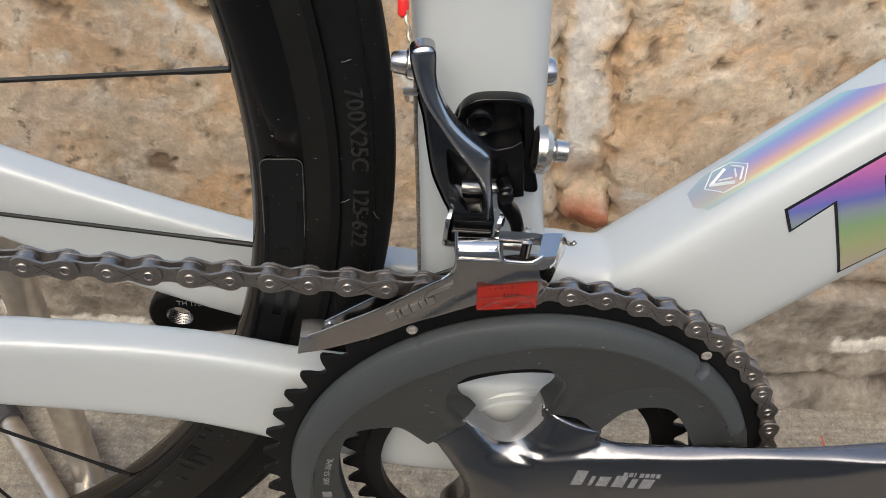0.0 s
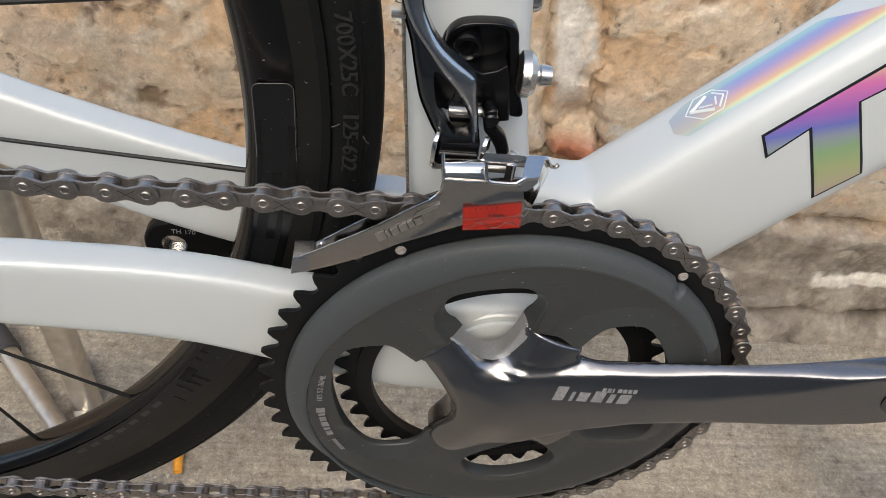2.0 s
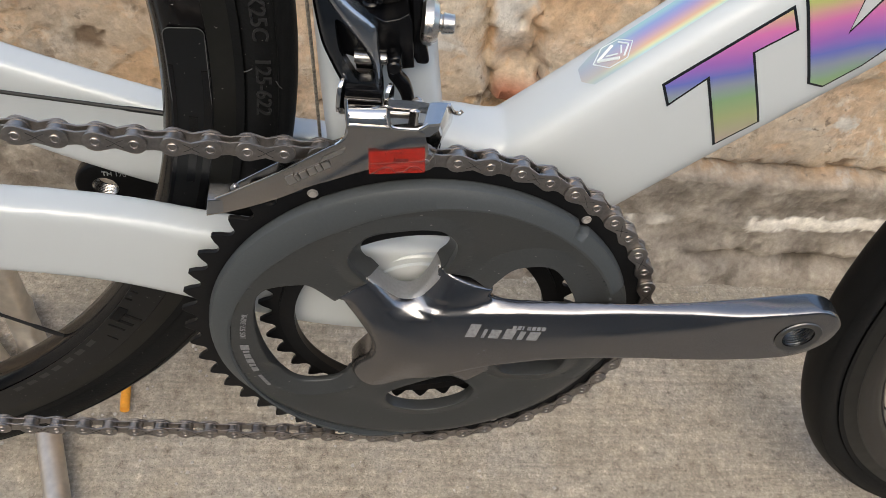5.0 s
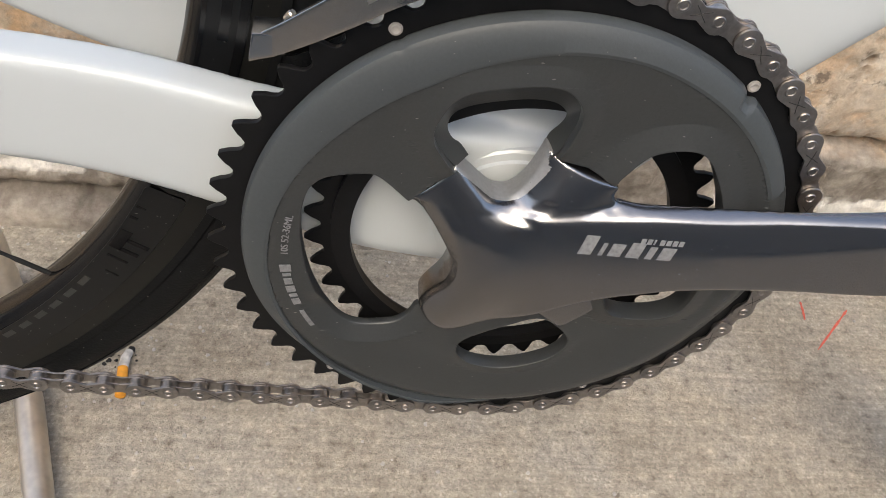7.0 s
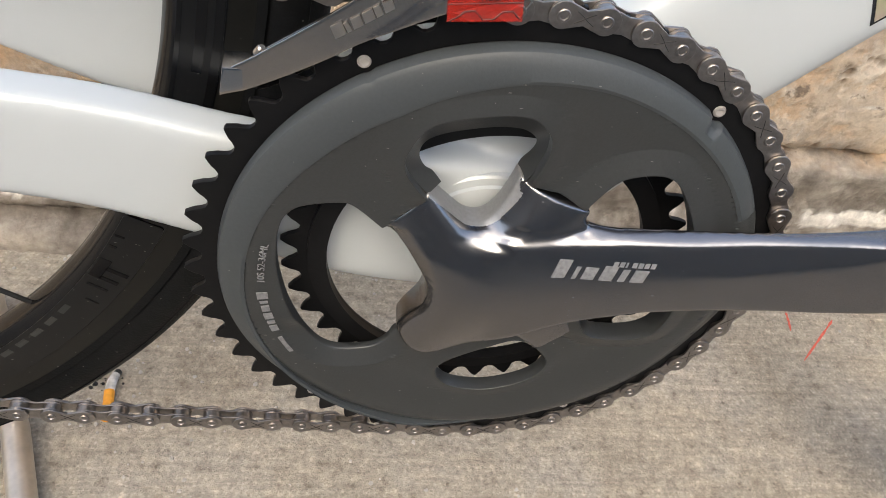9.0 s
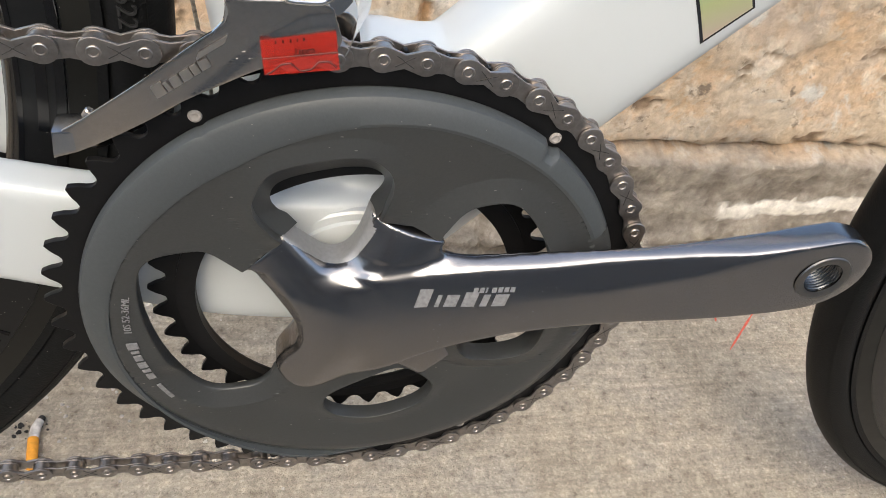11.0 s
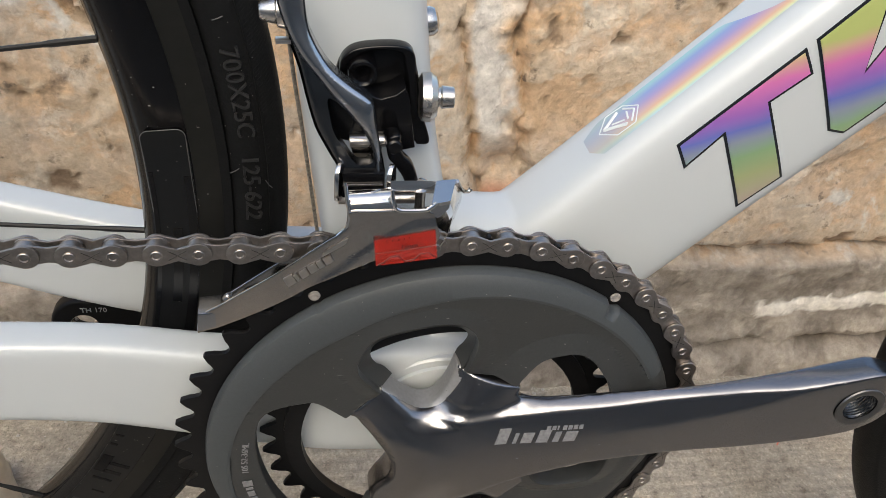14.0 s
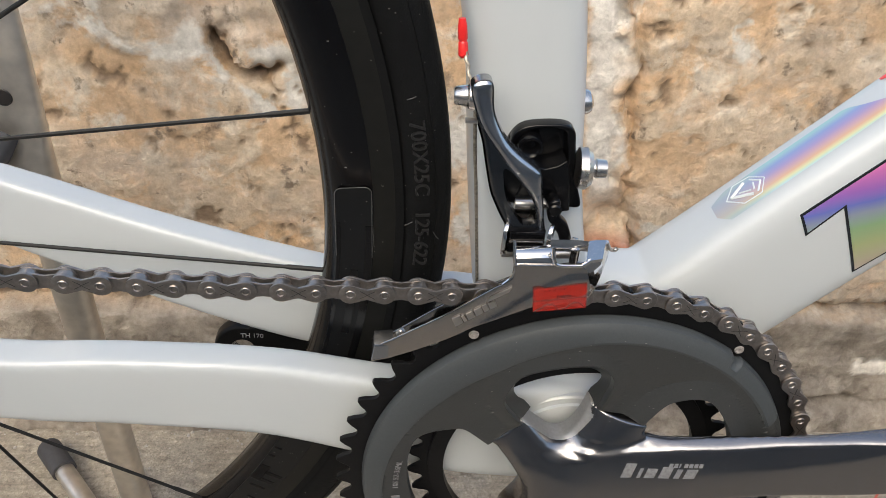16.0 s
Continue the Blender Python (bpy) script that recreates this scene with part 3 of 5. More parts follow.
def wheel(name, label, m, spokes, tread):
    w = part(name, data(*ring_solid([(0.304, -0.0122), (0.313, -0.0115), (0.3135, -0.0095), (0.3135, 0.0095), (0.313, 0.0115), (0.304, 0.0122),
                                     (0.3025, 0.010), (0.3025, -0.010)], (0, 0, 0)), smooth=40), TRACK, bike, label, m)
    part("rim", data(*ring_solid([(0.304, -0.0124), (0.296, -0.0127), (0.290, -0.0118), (0.2855, -0.009), (0.2832, -0.0055), (0.2826, 0), (0.2832, 0.0055), (0.2855, 0.009),
                                  (0.290, 0.0118), (0.296, 0.0127), (0.304, 0.0124), (0.300, 0.006), (0.300, -0.006)], (0, 0, 0)), smooth=50), CARBON, w, "glossy black carbon rim")
    prof = []
    for i in range(26):
        t = math.pi * (0.14 + 1.72 * i / 25)
        prof.append((0.3235 - 0.0128 * math.cos(t), -0.0133 * math.sin(t)))
    part("tyre", data(*ring_solid(prof, (0, 0, 0), 220), smooth=60), RUBBER, w, "black slick road tyre")
    for side in (-1, 1):
        part("tyre_bead", data(*ring_solid([(0.3128, side * 0.0117), (0.3162, side * 0.0124), (0.3160, side * 0.0105), (0.3130, side * 0.010)], (0, 0, 0), 200), smooth=40), RUBBER, w)
        part("tread_line", data(*ring_solid([(0.3295, side * 0.01225), (0.3300, side * 0.0119), (0.3292, side * 0.0116)], (0, 0, 0), 200), smooth=40), RUBBER, w)
    for a0, side, b in spokes:
        a = radians(a0)
        hub = Vector((0.021 * math.cos(a + b), side * 0.020, 0.021 * math.sin(a + b)))
        rim_at = Vector((0.285 * math.cos(a), side * 0.002, 0.285 * math.sin(a)))
        part("spoke", tube([hub, hub.lerp(rim_at, 0.93), hub.lerp(rim_at, 0.94), rim_at], [0.0009, 0.0009, 0.0012, 0.0012], 8), SPOKE, w)
    part("hub", lathe([(-0.03, 0.012), (-0.026, 0.022), (-0.02, 0.024), (-0.018, 0.014), (0.018, 0.014), (0.02, 0.024), (0.026, 0.022), (0.03, 0.012)]), GLOSS_BLACK, w)
    return w


REAR = (-0.3965, YC, 0.104)
rear = wheel("rear_wheel", "black rear wheel with satin brake track", pose(*REAR), [
    (10.4, -1, 1.4), (-6.0, 1, -1.4), (-41.8, -1, -1.4), (28.3, -1, -1.4), (46, 1, -1.4), (64, 1, 1.4), (-58, 1, 1.4), (-76, -1, -1.4), (-95, 1, -1.4), (84, -1, 1.4),
    (104, 1, -1.4), (124, -1, -1.4), (144, 1, 1.4), (164, -1, 1.4), (184, 1, -1.4), (204, -1, -1.4), (224, 1, 1.4), (244, -1, 1.4)], True)
front = wheel("front_wheel", "black front wheel with deep rim standing on the ground", pose(0.5855, YC, 0.0149), [
    (140, -1, 1.4), (120, 1, -1.4), (165, 1, 1.4), (215, -1, -1.4), (240, 1, 1.4), (265, -1, 1.4), (20, 1, 1.4), (60, -1, -1.4), (90, 1, 1.4), (300, 1, -1.4), (330, -1, 1.4)], True)


def on_side(piece, radius, angle, y, face=-1):
    """Bends flat lettering round a wheel's or ring's side: its middle at the angle, its feet towards the centre or away."""
    def fn(p):
        r = radius + p.y * 1.0
        t = radians(angle) - p.x / radius
        return Vector((r * math.cos(t), y - p.z, r * math.sin(t)))
    return moved(piece, fn)


part("size_marking", on_side(lettering("700X25C", 0.0086, 0.0009), 0.3235, 6.7, -0.0133), LIT_RUBBER, rear, "moulded tyre size figures")
part("size_marking", on_side(lettering("125-622", 0.0084, 0.0009), 0.3235, 0.0, -0.0133), LIT_RUBBER, rear, "moulded tyre size figures")

# file tread on the shoulder, moulded as fine slanted ribs
ribs = []
for k in range(300):
    t = radians(-40 + k * 0.24)
    for side in (-1, 1):
        line = []
        for f in range(4):
            u = math.pi * (0.60 + 0.09 * f) if side < 0 else math.pi * (1.40 - 0.09 * f)
            r, y = 0.3235 - 0.0128 * math.cos(u), -0.0133 * math.sin(u)
            tt = t + radians(0.25 * f)
            line.append((r * math.cos(tt), y, r * math.sin(tt)))
        if side < 0:
            ribs.append(tube(line, 0.00008, 4))
part("file_tread", join(*ribs), RUBBER, rear, "fine moulded tread ribs", smooth=60)
for a, r, turn in ((11.3, 0.3215, 0.4), (0.6, 0.3285, -0.9), (1.2, 0.3165, 0.5)):
    p = Vector((r * math.cos(radians(a)), -0.0136, r * math.sin(radians(a))))
    part("rubber_hair", tube([p, p + Vector((0.0018 * math.cos(turn), -0.0006, 0.0022 * math.sin(turn))), p + Vector((0.0036 * math.cos(turn), -0.0002, 0.0040 * math.sin(turn)))], 0.0002, 6), HAIR, rear, "pale moulding hair on the tyre")

# rim stickers
def arc_patch(r0, r1, a0, a1, y, n=24, thick=0.0003, corner=0.0):
    rows = []
    span = abs(radians(a1 - a0)) * (r0 + r1) / 2
    ts = [k / n for k in range(n + 1)]
    if corner:
        ends = [corner / span * (1 - math.cos(math.pi / 2 * k / 6)) for k in range(7)]
        ts = sorted(set(ends + [1 - e for e in ends] + [t for t in ts if corner / span < t < 1 - corner / span]))
    for f in ts:
        t = radians(a0 + (a1 - a0) * f)
        u = corner - min(f * span, (1 - f) * span, corner)
        k = corner - math.sqrt(max(corner * corner - u * u, 0))
        rows.append([(r * math.cos(t), y + e, r * math.sin(t)) for r, e in ((r0 + k, 0), (r1 - k, 0), (r1 - k, thick), (r0 + k, thick))])
    return loft(rows)


def patch_edge(r0, r1, a0, a1, y, corner):
    """The raised rim of a clear film, as a fine line round one end of a sticker."""
    line = [(r0, radians(a1))]
    for k in range(7):
        u = math.pi / 2 * k / 6
        line.append((r0 + corner * (1 - math.cos(u)), radians(a0) - corner * (1 - math.sin(u)) / r0))
    for k in range(7):
        u = math.pi / 2 * (1 - k / 6)
        line.append((r1 - corner * (1 - math.cos(u)), radians(a0) - corner * (1 - math.sin(u)) / r1))
    line.append((r1, radians(a1)))
    return tube([(r * math.cos(t), y, r * math.sin(t)) for r, t in line], 0.00016, 6)


part("film_edge", patch_edge(0.2885, 0.3035, 4.6, -2.0, -0.0133, 0.003), HAIR, rear, "pale edge of the clear sticker film")
part("rim_sticker", arc_patch(0.2885, 0.3035, 4.6, -13.5, -0.0131, corner=0.003), PATCH, rear, "satin black printed rim sticker")
for r0, r1, a0, a1 in ((0.2886, 0.2902, 1.4, -13.4), (0.3004, 0.3034, 1.0, -13.4), (0.2946, 0.2980, -3.4, -10.4)):
    part("sticker_bar", arc_patch(r0, r1, a0, a1, -0.0134), CARBON, rear, "gloss black printed bar")
part("rim_sticker", arc_patch(0.2872, 0.3035, -25, -64, -0.0131, 40, corner=0.002), PATCH, rear, "satin black printed rim sticker")

# ---- chainrings ----
STEP = 2 * math.pi / 52
A0 = radians(89.54)


def toothed(n, pitch_r, first, tip):
    """The outline of a chainring: rollers' seats at the pitch radius, pointed teeth between them."""
    out = []
    for k in range(n):
        for f, r in ((0.0, pitch_r - 0.0040), (0.13, pitch_r - 0.0036), (0.22, pitch_r - 0.0022), (0.29, pitch_r - 0.0004), (0.40, pitch_r + 0.0014), (0.46, tip),
                     (0.54, tip), (0.60, pitch_r + 0.0014), (0.71, pitch_r - 0.0004), (0.78, pitch_r - 0.0022), (0.87, pitch_r - 0.0036)):
            t = first - (k + f) * 2 * math.pi / n
            out.append((r * math.cos(t), r * math.sin(t)))
    return out


def circle(r, n=72, c=(0, 0)):
    return [(c[0] + r * math.cos(2 * math.pi * i / n), c[1] + r * math.sin(2 * math.pi * i / n)) for i in range(n)]


rivets = [(121.8, 0.0986), (52.7, 0.0974), (-127.9, 0.0984), (-58.5, 0.0983)]
big_ring = part("big_chainring", plate([toothed(52, 0.10517, A0, 0.1075), circle(0.083)], -0.0011, 0.0011, 0.00025, 1), RING_BLACK, bike, "black toothed outer chainring")
for (a, r) in rivets:
    t = radians(a)
    part("rivet", lathe([(-0.0016, 0.0008), (-0.0019, 0.0013), (-0.0017, 0.0019), (-0.0012, 0.0021), (0.001, 0.0021)], (r * math.cos(t), 0, r * math.sin(t)), (0, 1, 0), 16), ZINC, big_ring, "small silver rivet")
small_ring = part("small_chainring", plate([toothed(36, 0.07286, A0 + 0.05, 0.0752), circle(0.0585)], 0.0066, 0.0086, 0.0003, 1), RING_BLACK, bike, "black toothed inner chainring")
part("ring_shoulder", ring_solid([(0.0585, 0.0035), (0.0655, 0.0045), (0.0655, 0.0068), (0.0585, 0.0068)], (0, 0, 0), 96), RING_BLACK, small_ring)

top_hole = curvy(mm((-37, 54.8), (-36, 59.2), (-33.9, 64.6), (-30.5, 69), (-24.3, 71.7), (-17.8, 73.3), (-9.7, 74.8), (-3.8, 74.9), (0.4, 73.6), (4.4, 70), (6.7, 65.5), (7, 59.7), (5.3, 52), (3.6, 45.4), (0.4, 34), (-11, 22), (-21, 27.6), (-27.8, 38.2), (-32.4, 44.2), (-35.9, 49.4)), 4)
left_hole = curvy(mm((-75, 21), (-73, 28), (-68, 32.6), (-57.2, 34.4), (-51.5, 33.4), (-42.5, 25.4), (-31, 14), (-23.5, 1), (-20.5, -11), (-23, -24), (-30.5, -32), (-33, -38), (-39, -43.6), (-50.5, -44.9), (-58.4, -41.4), (-65.3, -31.8), (-71.6, -16.4), (-75.1, 0.9), (-75.6, 13)), 4)
right_hole = curvy(mm((25, 39), (27.5, 46.5), (32, 53.4), (37.3, 56.3), (44.4, 57.6), (50.2, 55.6), (57, 47.6), (65, 33.5), (71, 15), (72, -5), (69.5, -19), (61, -25), (46, -25), (39, -18), (33, 0), (27, 20)), 5)
low_slot = curvy(mm((-11.6, -54.6), (-9, -47), (6, -37), (19, -32), (31.3, -42), (32, -50), (26, -58.3), (12.6, -64.4), (1, -64.4), (-7.3, -61)), 5)


OUTLINES = {}


def edge_gap(p, loop):
    """How far a point (x, z) is from a closed outline."""
    if id(loop) not in OUTLINES:
        a = np.array([(q[0], q[1]) for q in loop])
        d = np.roll(a, -1, 0) - a
        OUTLINES[id(loop)] = a, d, np.maximum((d * d).sum(1), 1e-12)
    a, d, dd = OUTLINES[id(loop)]
    off = np.array((p[0], p[1])) - a
    t = np.clip((off * d).sum(1) / dd, 0, 1)
    off -= d * t[:, None]
    return math.sqrt((off * off).sum(1).min())


def cover_rim(a):
    """Outer radius of the cover at an angle; it is cut away in a round bay at each upper rivet."""
    r = 0.0955
    for ra, rr in rivets[:2]:
        t = rr * math.radians((a - ra + 180) % 360 - 180)
        if abs(t) < 0.0036:
            r = min(r, rr - math.sqrt(0.0036 ** 2 - t * t))
    return r


def band_inner(a):
    """Inner radius of the paler rim band; it thins out towards the bottom."""
    return float(np.interp(a, [27, 63, 78, 93, 104, 120, 140, 165, 190, 255, 282], [0.0890, 0.0878, 0.0876, 0.0862, 0.0845, 0.0822, 0.0828, 0.0855, 0.0875, 0.0925, 0.0930]))


def dished(p):
    """The cover bows out towards its rim, sinks under the spider and has a lip folded up round its windows."""
    r = math.hypot(p.x, p.z)
    lift = 0.0016 * smoothstep(0.060, 0.086, r) - 0.0024 * smoothstep(0.088, 0.0955, r)
    if p.y < -0.003 and r < 0.09:
        at = (p.x, p.z)
        lift += 0.0034 * max(1 - edge_gap(at, right_hole) / 0.0088, 0)
        lift += 0.0018 * max(1 - edge_gap(at, top_hole) / 0.0068, 0) * smoothstep(0.044, 0.052, r)
        gap = edge_gap(at, left_hole)
        if p.z < -0.022:
            lift -= 0.0034 * max(1 - gap / 0.0072, 0) * smoothstep(-0.022, -0.034, p.z)
        lift += 0.0008 * max(1 - edge_gap(at, low_slot) / 0.0050, 0)
        lift -= 0.0036 * (1 - smoothstep(0.0452, 0.0468, r)) * (1 if p.z > 0 else 0)
    a = math.degrees(math.atan2(p.z, p.x)) % 360
    if a > 190:
        lift -= 0.0022 * smoothstep(190, 235, a) * (1 - smoothstep(340, 360, a)) * smoothstep(0.084, 0.0955, r)
    if 27 < a < 281:
        lift -= 0.0030 * smoothstep(band_inner(a) + 0.0002, band_inner(a) + 0.0018, r)
    return Vector((p.x, p.y - lift if p.y < -0.003 else p.y, p.z))


def refine(piece, length):
    """Cuts long faces so that a surface can bend."""
    bm = bmesh.new()
    vs = [bm.verts.new(p) for p in piece[0]]
    for f in piece[1]:
        try:
            bm.faces.new([vs[i] for i in f])
        except ValueError:
            pass
    bmesh.ops.remove_doubles(bm, verts=bm.verts, dist=1e-6)
    bmesh.ops.triangulate(bm, faces=bm.faces)
    for _ in range(5):
        long = [e for e in bm.edges if e.calc_length() > length]
        if not long:
            break
        bmesh.ops.subdivide_edges(bm, edges=long, cuts=1)
        bmesh.ops.triangulate(bm, faces=bm.faces)
    bm.verts.index_update()
    out = [tuple(v.co) for v in bm.verts], [tuple(v.index for v in f.verts) for f in bm.faces]
    bm.free()
    return out


crankset_cover = part("chainring_cover", moved(refine(plate([[(cover_rim(i / 2) * math.cos(radians(i / 2)), cover_rim(i / 2) * math.sin(radians(i / 2))) for i in range(720)], top_hole, left_hole, right_hole, low_slot], -0.0068, -0.0012, 0.0004, 1), 0.0028), dished), COVER, bike,
                      "satin dark grey hollow chainring cover", smooth=50)

# the upper window narrows to a black throat behind the cover
throat_front = curvy(mm((-27.5, 39.2), (-32.4, 44.2), (-36.2, 50), (-36.6, 56), (-33.9, 64.6), (-30.5, 69), (-24.3, 71.9), (-9.7, 75), (-0.5, 74.2), (4.6, 70), (6.9, 65.5), (7.1, 59.7), (5.4, 52), (1.8, 45)), 5, False)
throat_back = curvy(mm((-22.5, 38), (-26, 42.5), (-29, 44.5), (-31.2, 48.5), (-30.6, 53), (-27.5, 56.2), (-20.8, 59), (-8.8, 61.8), (-0.7, 62), (3.6, 60.3), (5.6, 57.6), (4.6, 54), (2.0, 50), (1.2, 45)), 5, False)
throat = []
for a_, b_ in zip(throat_front, throat_back):
    out_ = (a_ - Vector((-0.013, 0.052))).normalized() * 0.004
    throat.append([(a_.x, -0.0050, a_.y), (b_.x, 0.0030, b_.y), (b_.x + out_.x, 0.0032, b_.y + out_.y), (a_.x + out_.x, -0.0030, a_.y + out_.y)])
part("window_throat", loft(throat), COVER, crankset_cover, "black inner wall of the cover's upper window")


band_rows = []
for i in range(641):
    a = 26 + (282 - 26) * i / 640
    t, ri = radians(a), band_inner(a)
    ro = cover_rim(a) + 0.0003
    sec = [(ro, -0.0020), (ro - 0.0002, -0.0046), (ro - 0.0009, -0.0060), (ro - 0.0022, -0.0069), ((ri + ro) / 2, -0.0080), (ri + 0.0008, -0.0090), (ri - 0.0004, -0.0087), (ri - 0.0006, -0.004), (0.090, -0.0015)]
    thin = 1 - 0.7 * smoothstep(190, 235, a)
    sink = 0.0045 * smoothstep(255, 282, a)
    band_rows.append([(r * math.cos(t), (-0.0016 + (y + 0.0016) * thin if r > ri + 0.002 else y) + sink, r * math.sin(t)) for r, y in sec])
band = part("rim_band", loft(band_rows), BAND, crankset_cover, "paler slate-grey raised band", smooth=28)
def ring_print(text, size, radius, angle, y):
    def fn(p):
        r = radius + p.y
        t = radians(angle) - p.x / radius
        return Vector((r * math.cos(t), y - p.z, r * math.sin(t)))
    return moved(lettering(text, size, 0.00012), fn)


part("ring_marking", ring_print("10S 52-36ML", 0.0036, 0.0805, 175.6, -0.0088), FAINT, crankset_cover, "small grey printed figures")
for k, (a0, a1, w) in enumerate(((186, 188.4, 0.0046), (189.2, 190.1, 0.0034), (191, 193.2, 0.0034), (194, 196.2, 0.0038), (197, 198.2, 0.0034), (199, 201.2, 0.0034), (204, 210.8, 0.0020))):
    part("maker_mark", arc_patch(0.0808 - 0.42 * w, 0.0808 + 0.42 * w, a0, a1, -0.0089, 6), FAINT, crankset_cover, "plain grey bar of the maker's mark")

# ---- crank arm and spider ----
CA = math.atan2(0.0316, 0.1681)
CU, CN = Vector((math.cos(CA), 0, math.sin(CA))), Vector((-math.sin(CA), 0, math.cos(CA)))


# stations along the crank, in millimetres: lower outline, crease, upper edge, upper outline, how far the face stands out at the
# crease and at the upper edge, how steeply the top facet falls, back
ARM = np.array([
    (-30, -20.0, 16.0, 25.5, 27.2, 18.0, 14.6, 2.2, -4.0),
    (0, -17.0, 14.0, 25.5, 27.2, 18.8, 15.0, 2.2, -4.0),
    (24, -12.4, 12.0, 25.0, 27.0, 19.5, 15.3, 2.4, -4.0),
    (34, -11.0, 11.2, 24.6, 26.7, 19.9, 15.6, 2.0, 8.0),
    (47, -9.4, 10.3, 24.0, 26.3, 20.3, 16.0, 2.1, 9.4),
    (71, -10.6, 9.2, 21.5, 23.7, 20.8, 16.9, 2.1, 10.8),
    (87, -12.2, 8.4, 20.7, 22.4, 21.2, 17.2, 2.1, 12.0),
    (103, -13.4, 9.2, 19.8, 21.2, 21.6, 18.3, 2.3, 13.0),
    (122, -15.8, 10.2, 18.4, 20.1, 22.2, 19.4, 2.6, 13.2),
    (142, -18.0, 14.2, 17.4, 19.2, 22.9, 21.9, 4.0, 12.8),
    (160, -19.0, 17.2, 18.2, 18.8, 23.5, 23.2, 6.0, 12.2),
    (195, -19.0, 17.4, 18.2, 18.8, 23.7, 23.4, 6.0, 12.2)])


STATION = np.arange(-30.0, 195.5, 0.5)
HUMP = np.hanning(29) / np.hanning(29).sum()
EASED = [np.convolve(np.pad(np.interp(STATION, ARM[:, 0], ARM[:, k]), 14, "edge"), HUMP, "valid") for k in range(1, 9)]


def arm_at(s):
    return [float(np.interp(s * 1000, STATION, EASED[k])) / (1 if k == 6 else 1000) for k in range(8)]


def arm_rise(s, n):
    """How far the arm's three facets stand out at a place along and across it."""
    lo, crease, edge, hi, h1, h2, steep, back_ = arm_at(s)
    if n < crease:
        h = h1 - 0.03 * (crease - n)
    elif n < edge:
        h = h1 + (h2 - h1) * (n - crease) / max(edge - crease, 1e-4)
    else:
        h = h2 - steep * (n - edge)
    # towards the spider the crease melts into one round swell
    soft = 1 - smoothstep(0.035, 0.095, s)
    if soft > 0 and n < edge:
        f = max(n - 0.001, 0) / (edge - 0.001)
        h = h * (1 - soft) + (h1 + 0.0003 - (h1 + 0.0003 - h2) * f * f - 0.03 * max(0.001 - n, 0)) * soft
    return h - 16 * max(0.012 - s, 0) ** 2


def limb_rise(x, z, a, b, h0, h1, ease, half, sag):
    """How far a limb of the spider stands out: it falls from h0 at a to h1 at b and rounds off to its sides."""
    dx, dz = b[0] - a[0], b[1] - a[1]
    l = math.hypot(dx, dz)
    u = ((x - a[0]) * dx + (z - a[1]) * dz) / l
    v = ((z - a[1]) * dx - (x - a[0]) * dz) / l
    f = u / l
    if f < 0:
        fall = 0.6 * f * f
    else:
        fall = f ** ease if ease > 1 else 1 - max(1 - f, 0) ** (1 / ease)
    return h0 - (h0 - h1) * fall - sag * (v / half) ** 2


def spider_arm(end, w0, w1, y0, y1):
    e = Vector((end[0] / 1000, 0, end[1] / 1000))
    d = e.normalized()
    u = Vector((-d.z, 0, d.x))
    rings = []
    for f, w, yf, yb in ((0.0, w0, y0, -0.003), (0.45, (w0 + w1) / 2, y0 + 0.0035, -0.003), (0.8, w1, y1 - 0.0008, -0.0022), (1.0, w1, y1, -0.002)):
        mid = e * f
        h = (yb - yf) / 2
        rings.append(oval(mid + Vector((0, (yf + yb) / 2, 0)), u, Vector((0, 1, 0)), w / 1000, h, 3.2, 28))
    return loft(rings)


def crank_rise(x, z):
    """The crank's face, in metres: arm and three limbs melted into one another."""
    s_, n_ = x * CU.x + z * CU.z, x * CN.x + z * CN.z
    arm = sum(arm_rise(s_, n_ + d) for d in (-0.0006, 0, 0.0006)) / 3 * 1000
    if s_ > 0.062:
        return arm / 1000
    mx, mz = x * 1000, z * 1000
    hs = [arm,
          limb_rise(mx, mz, (-4, 4), (-34, 32.5), 17.6, 7.4, 1.0, 15, 3.0),
          limb_rise(mx, mz, (3, 8), (14, 44.5), 17.4, 7.2, 0.95, 17, 1.4),
          limb_rise(mx, mz, (-4, -4), (-23, -36), 17.8, 11.6, 1.2, 14, 3.2)]
    k, top = 1.1, max(hs)
    return (top + k * math.log(sum(math.exp((h - top) / k) for h in hs)) - 0.7 * (1 - smoothstep(0.02, 0.06, s_))) / 1000


NOTCH = curvy(mm((-27.6, 39.6), (-23, 36), (-17.5, 31.2), (-12.8, 27.8), (-7.6, 27.8), (-3.6, 32.2), (-0.6, 40), (1.4, 48.4)), 4, False)
crank_out = mm((-40, 25.4), (-36, 29.6), (-32.2, 34)) + NOTCH + curvy(mm((3.7, 46.9), (8.9, 45.1), (17.3, 42.4), (26.6, 39.4), (25.9, 36.2), (28, 33.6)), 4, False)
for s_ in np.arange(0.041, 0.161, 0.006):
    q = CU * s_ + CN * arm_at(s_)[3]
    crank_out.append(Vector((q.x, q.z)))
for k in range(25):
    t = radians(84 - 168 * k / 24)
    q = CU * (0.1712 + 0.0190 * math.cos(t)) + CN * 0.0190 * math.sin(t)
    crank_out.append(Vector((q.x, q.z)))
for s_ in np.arange(0.158, 0.046, -0.008):
    q = CU * s_ + CN * arm_at(s_)[0]
    crank_out.append(Vector((q.x, q.z)))
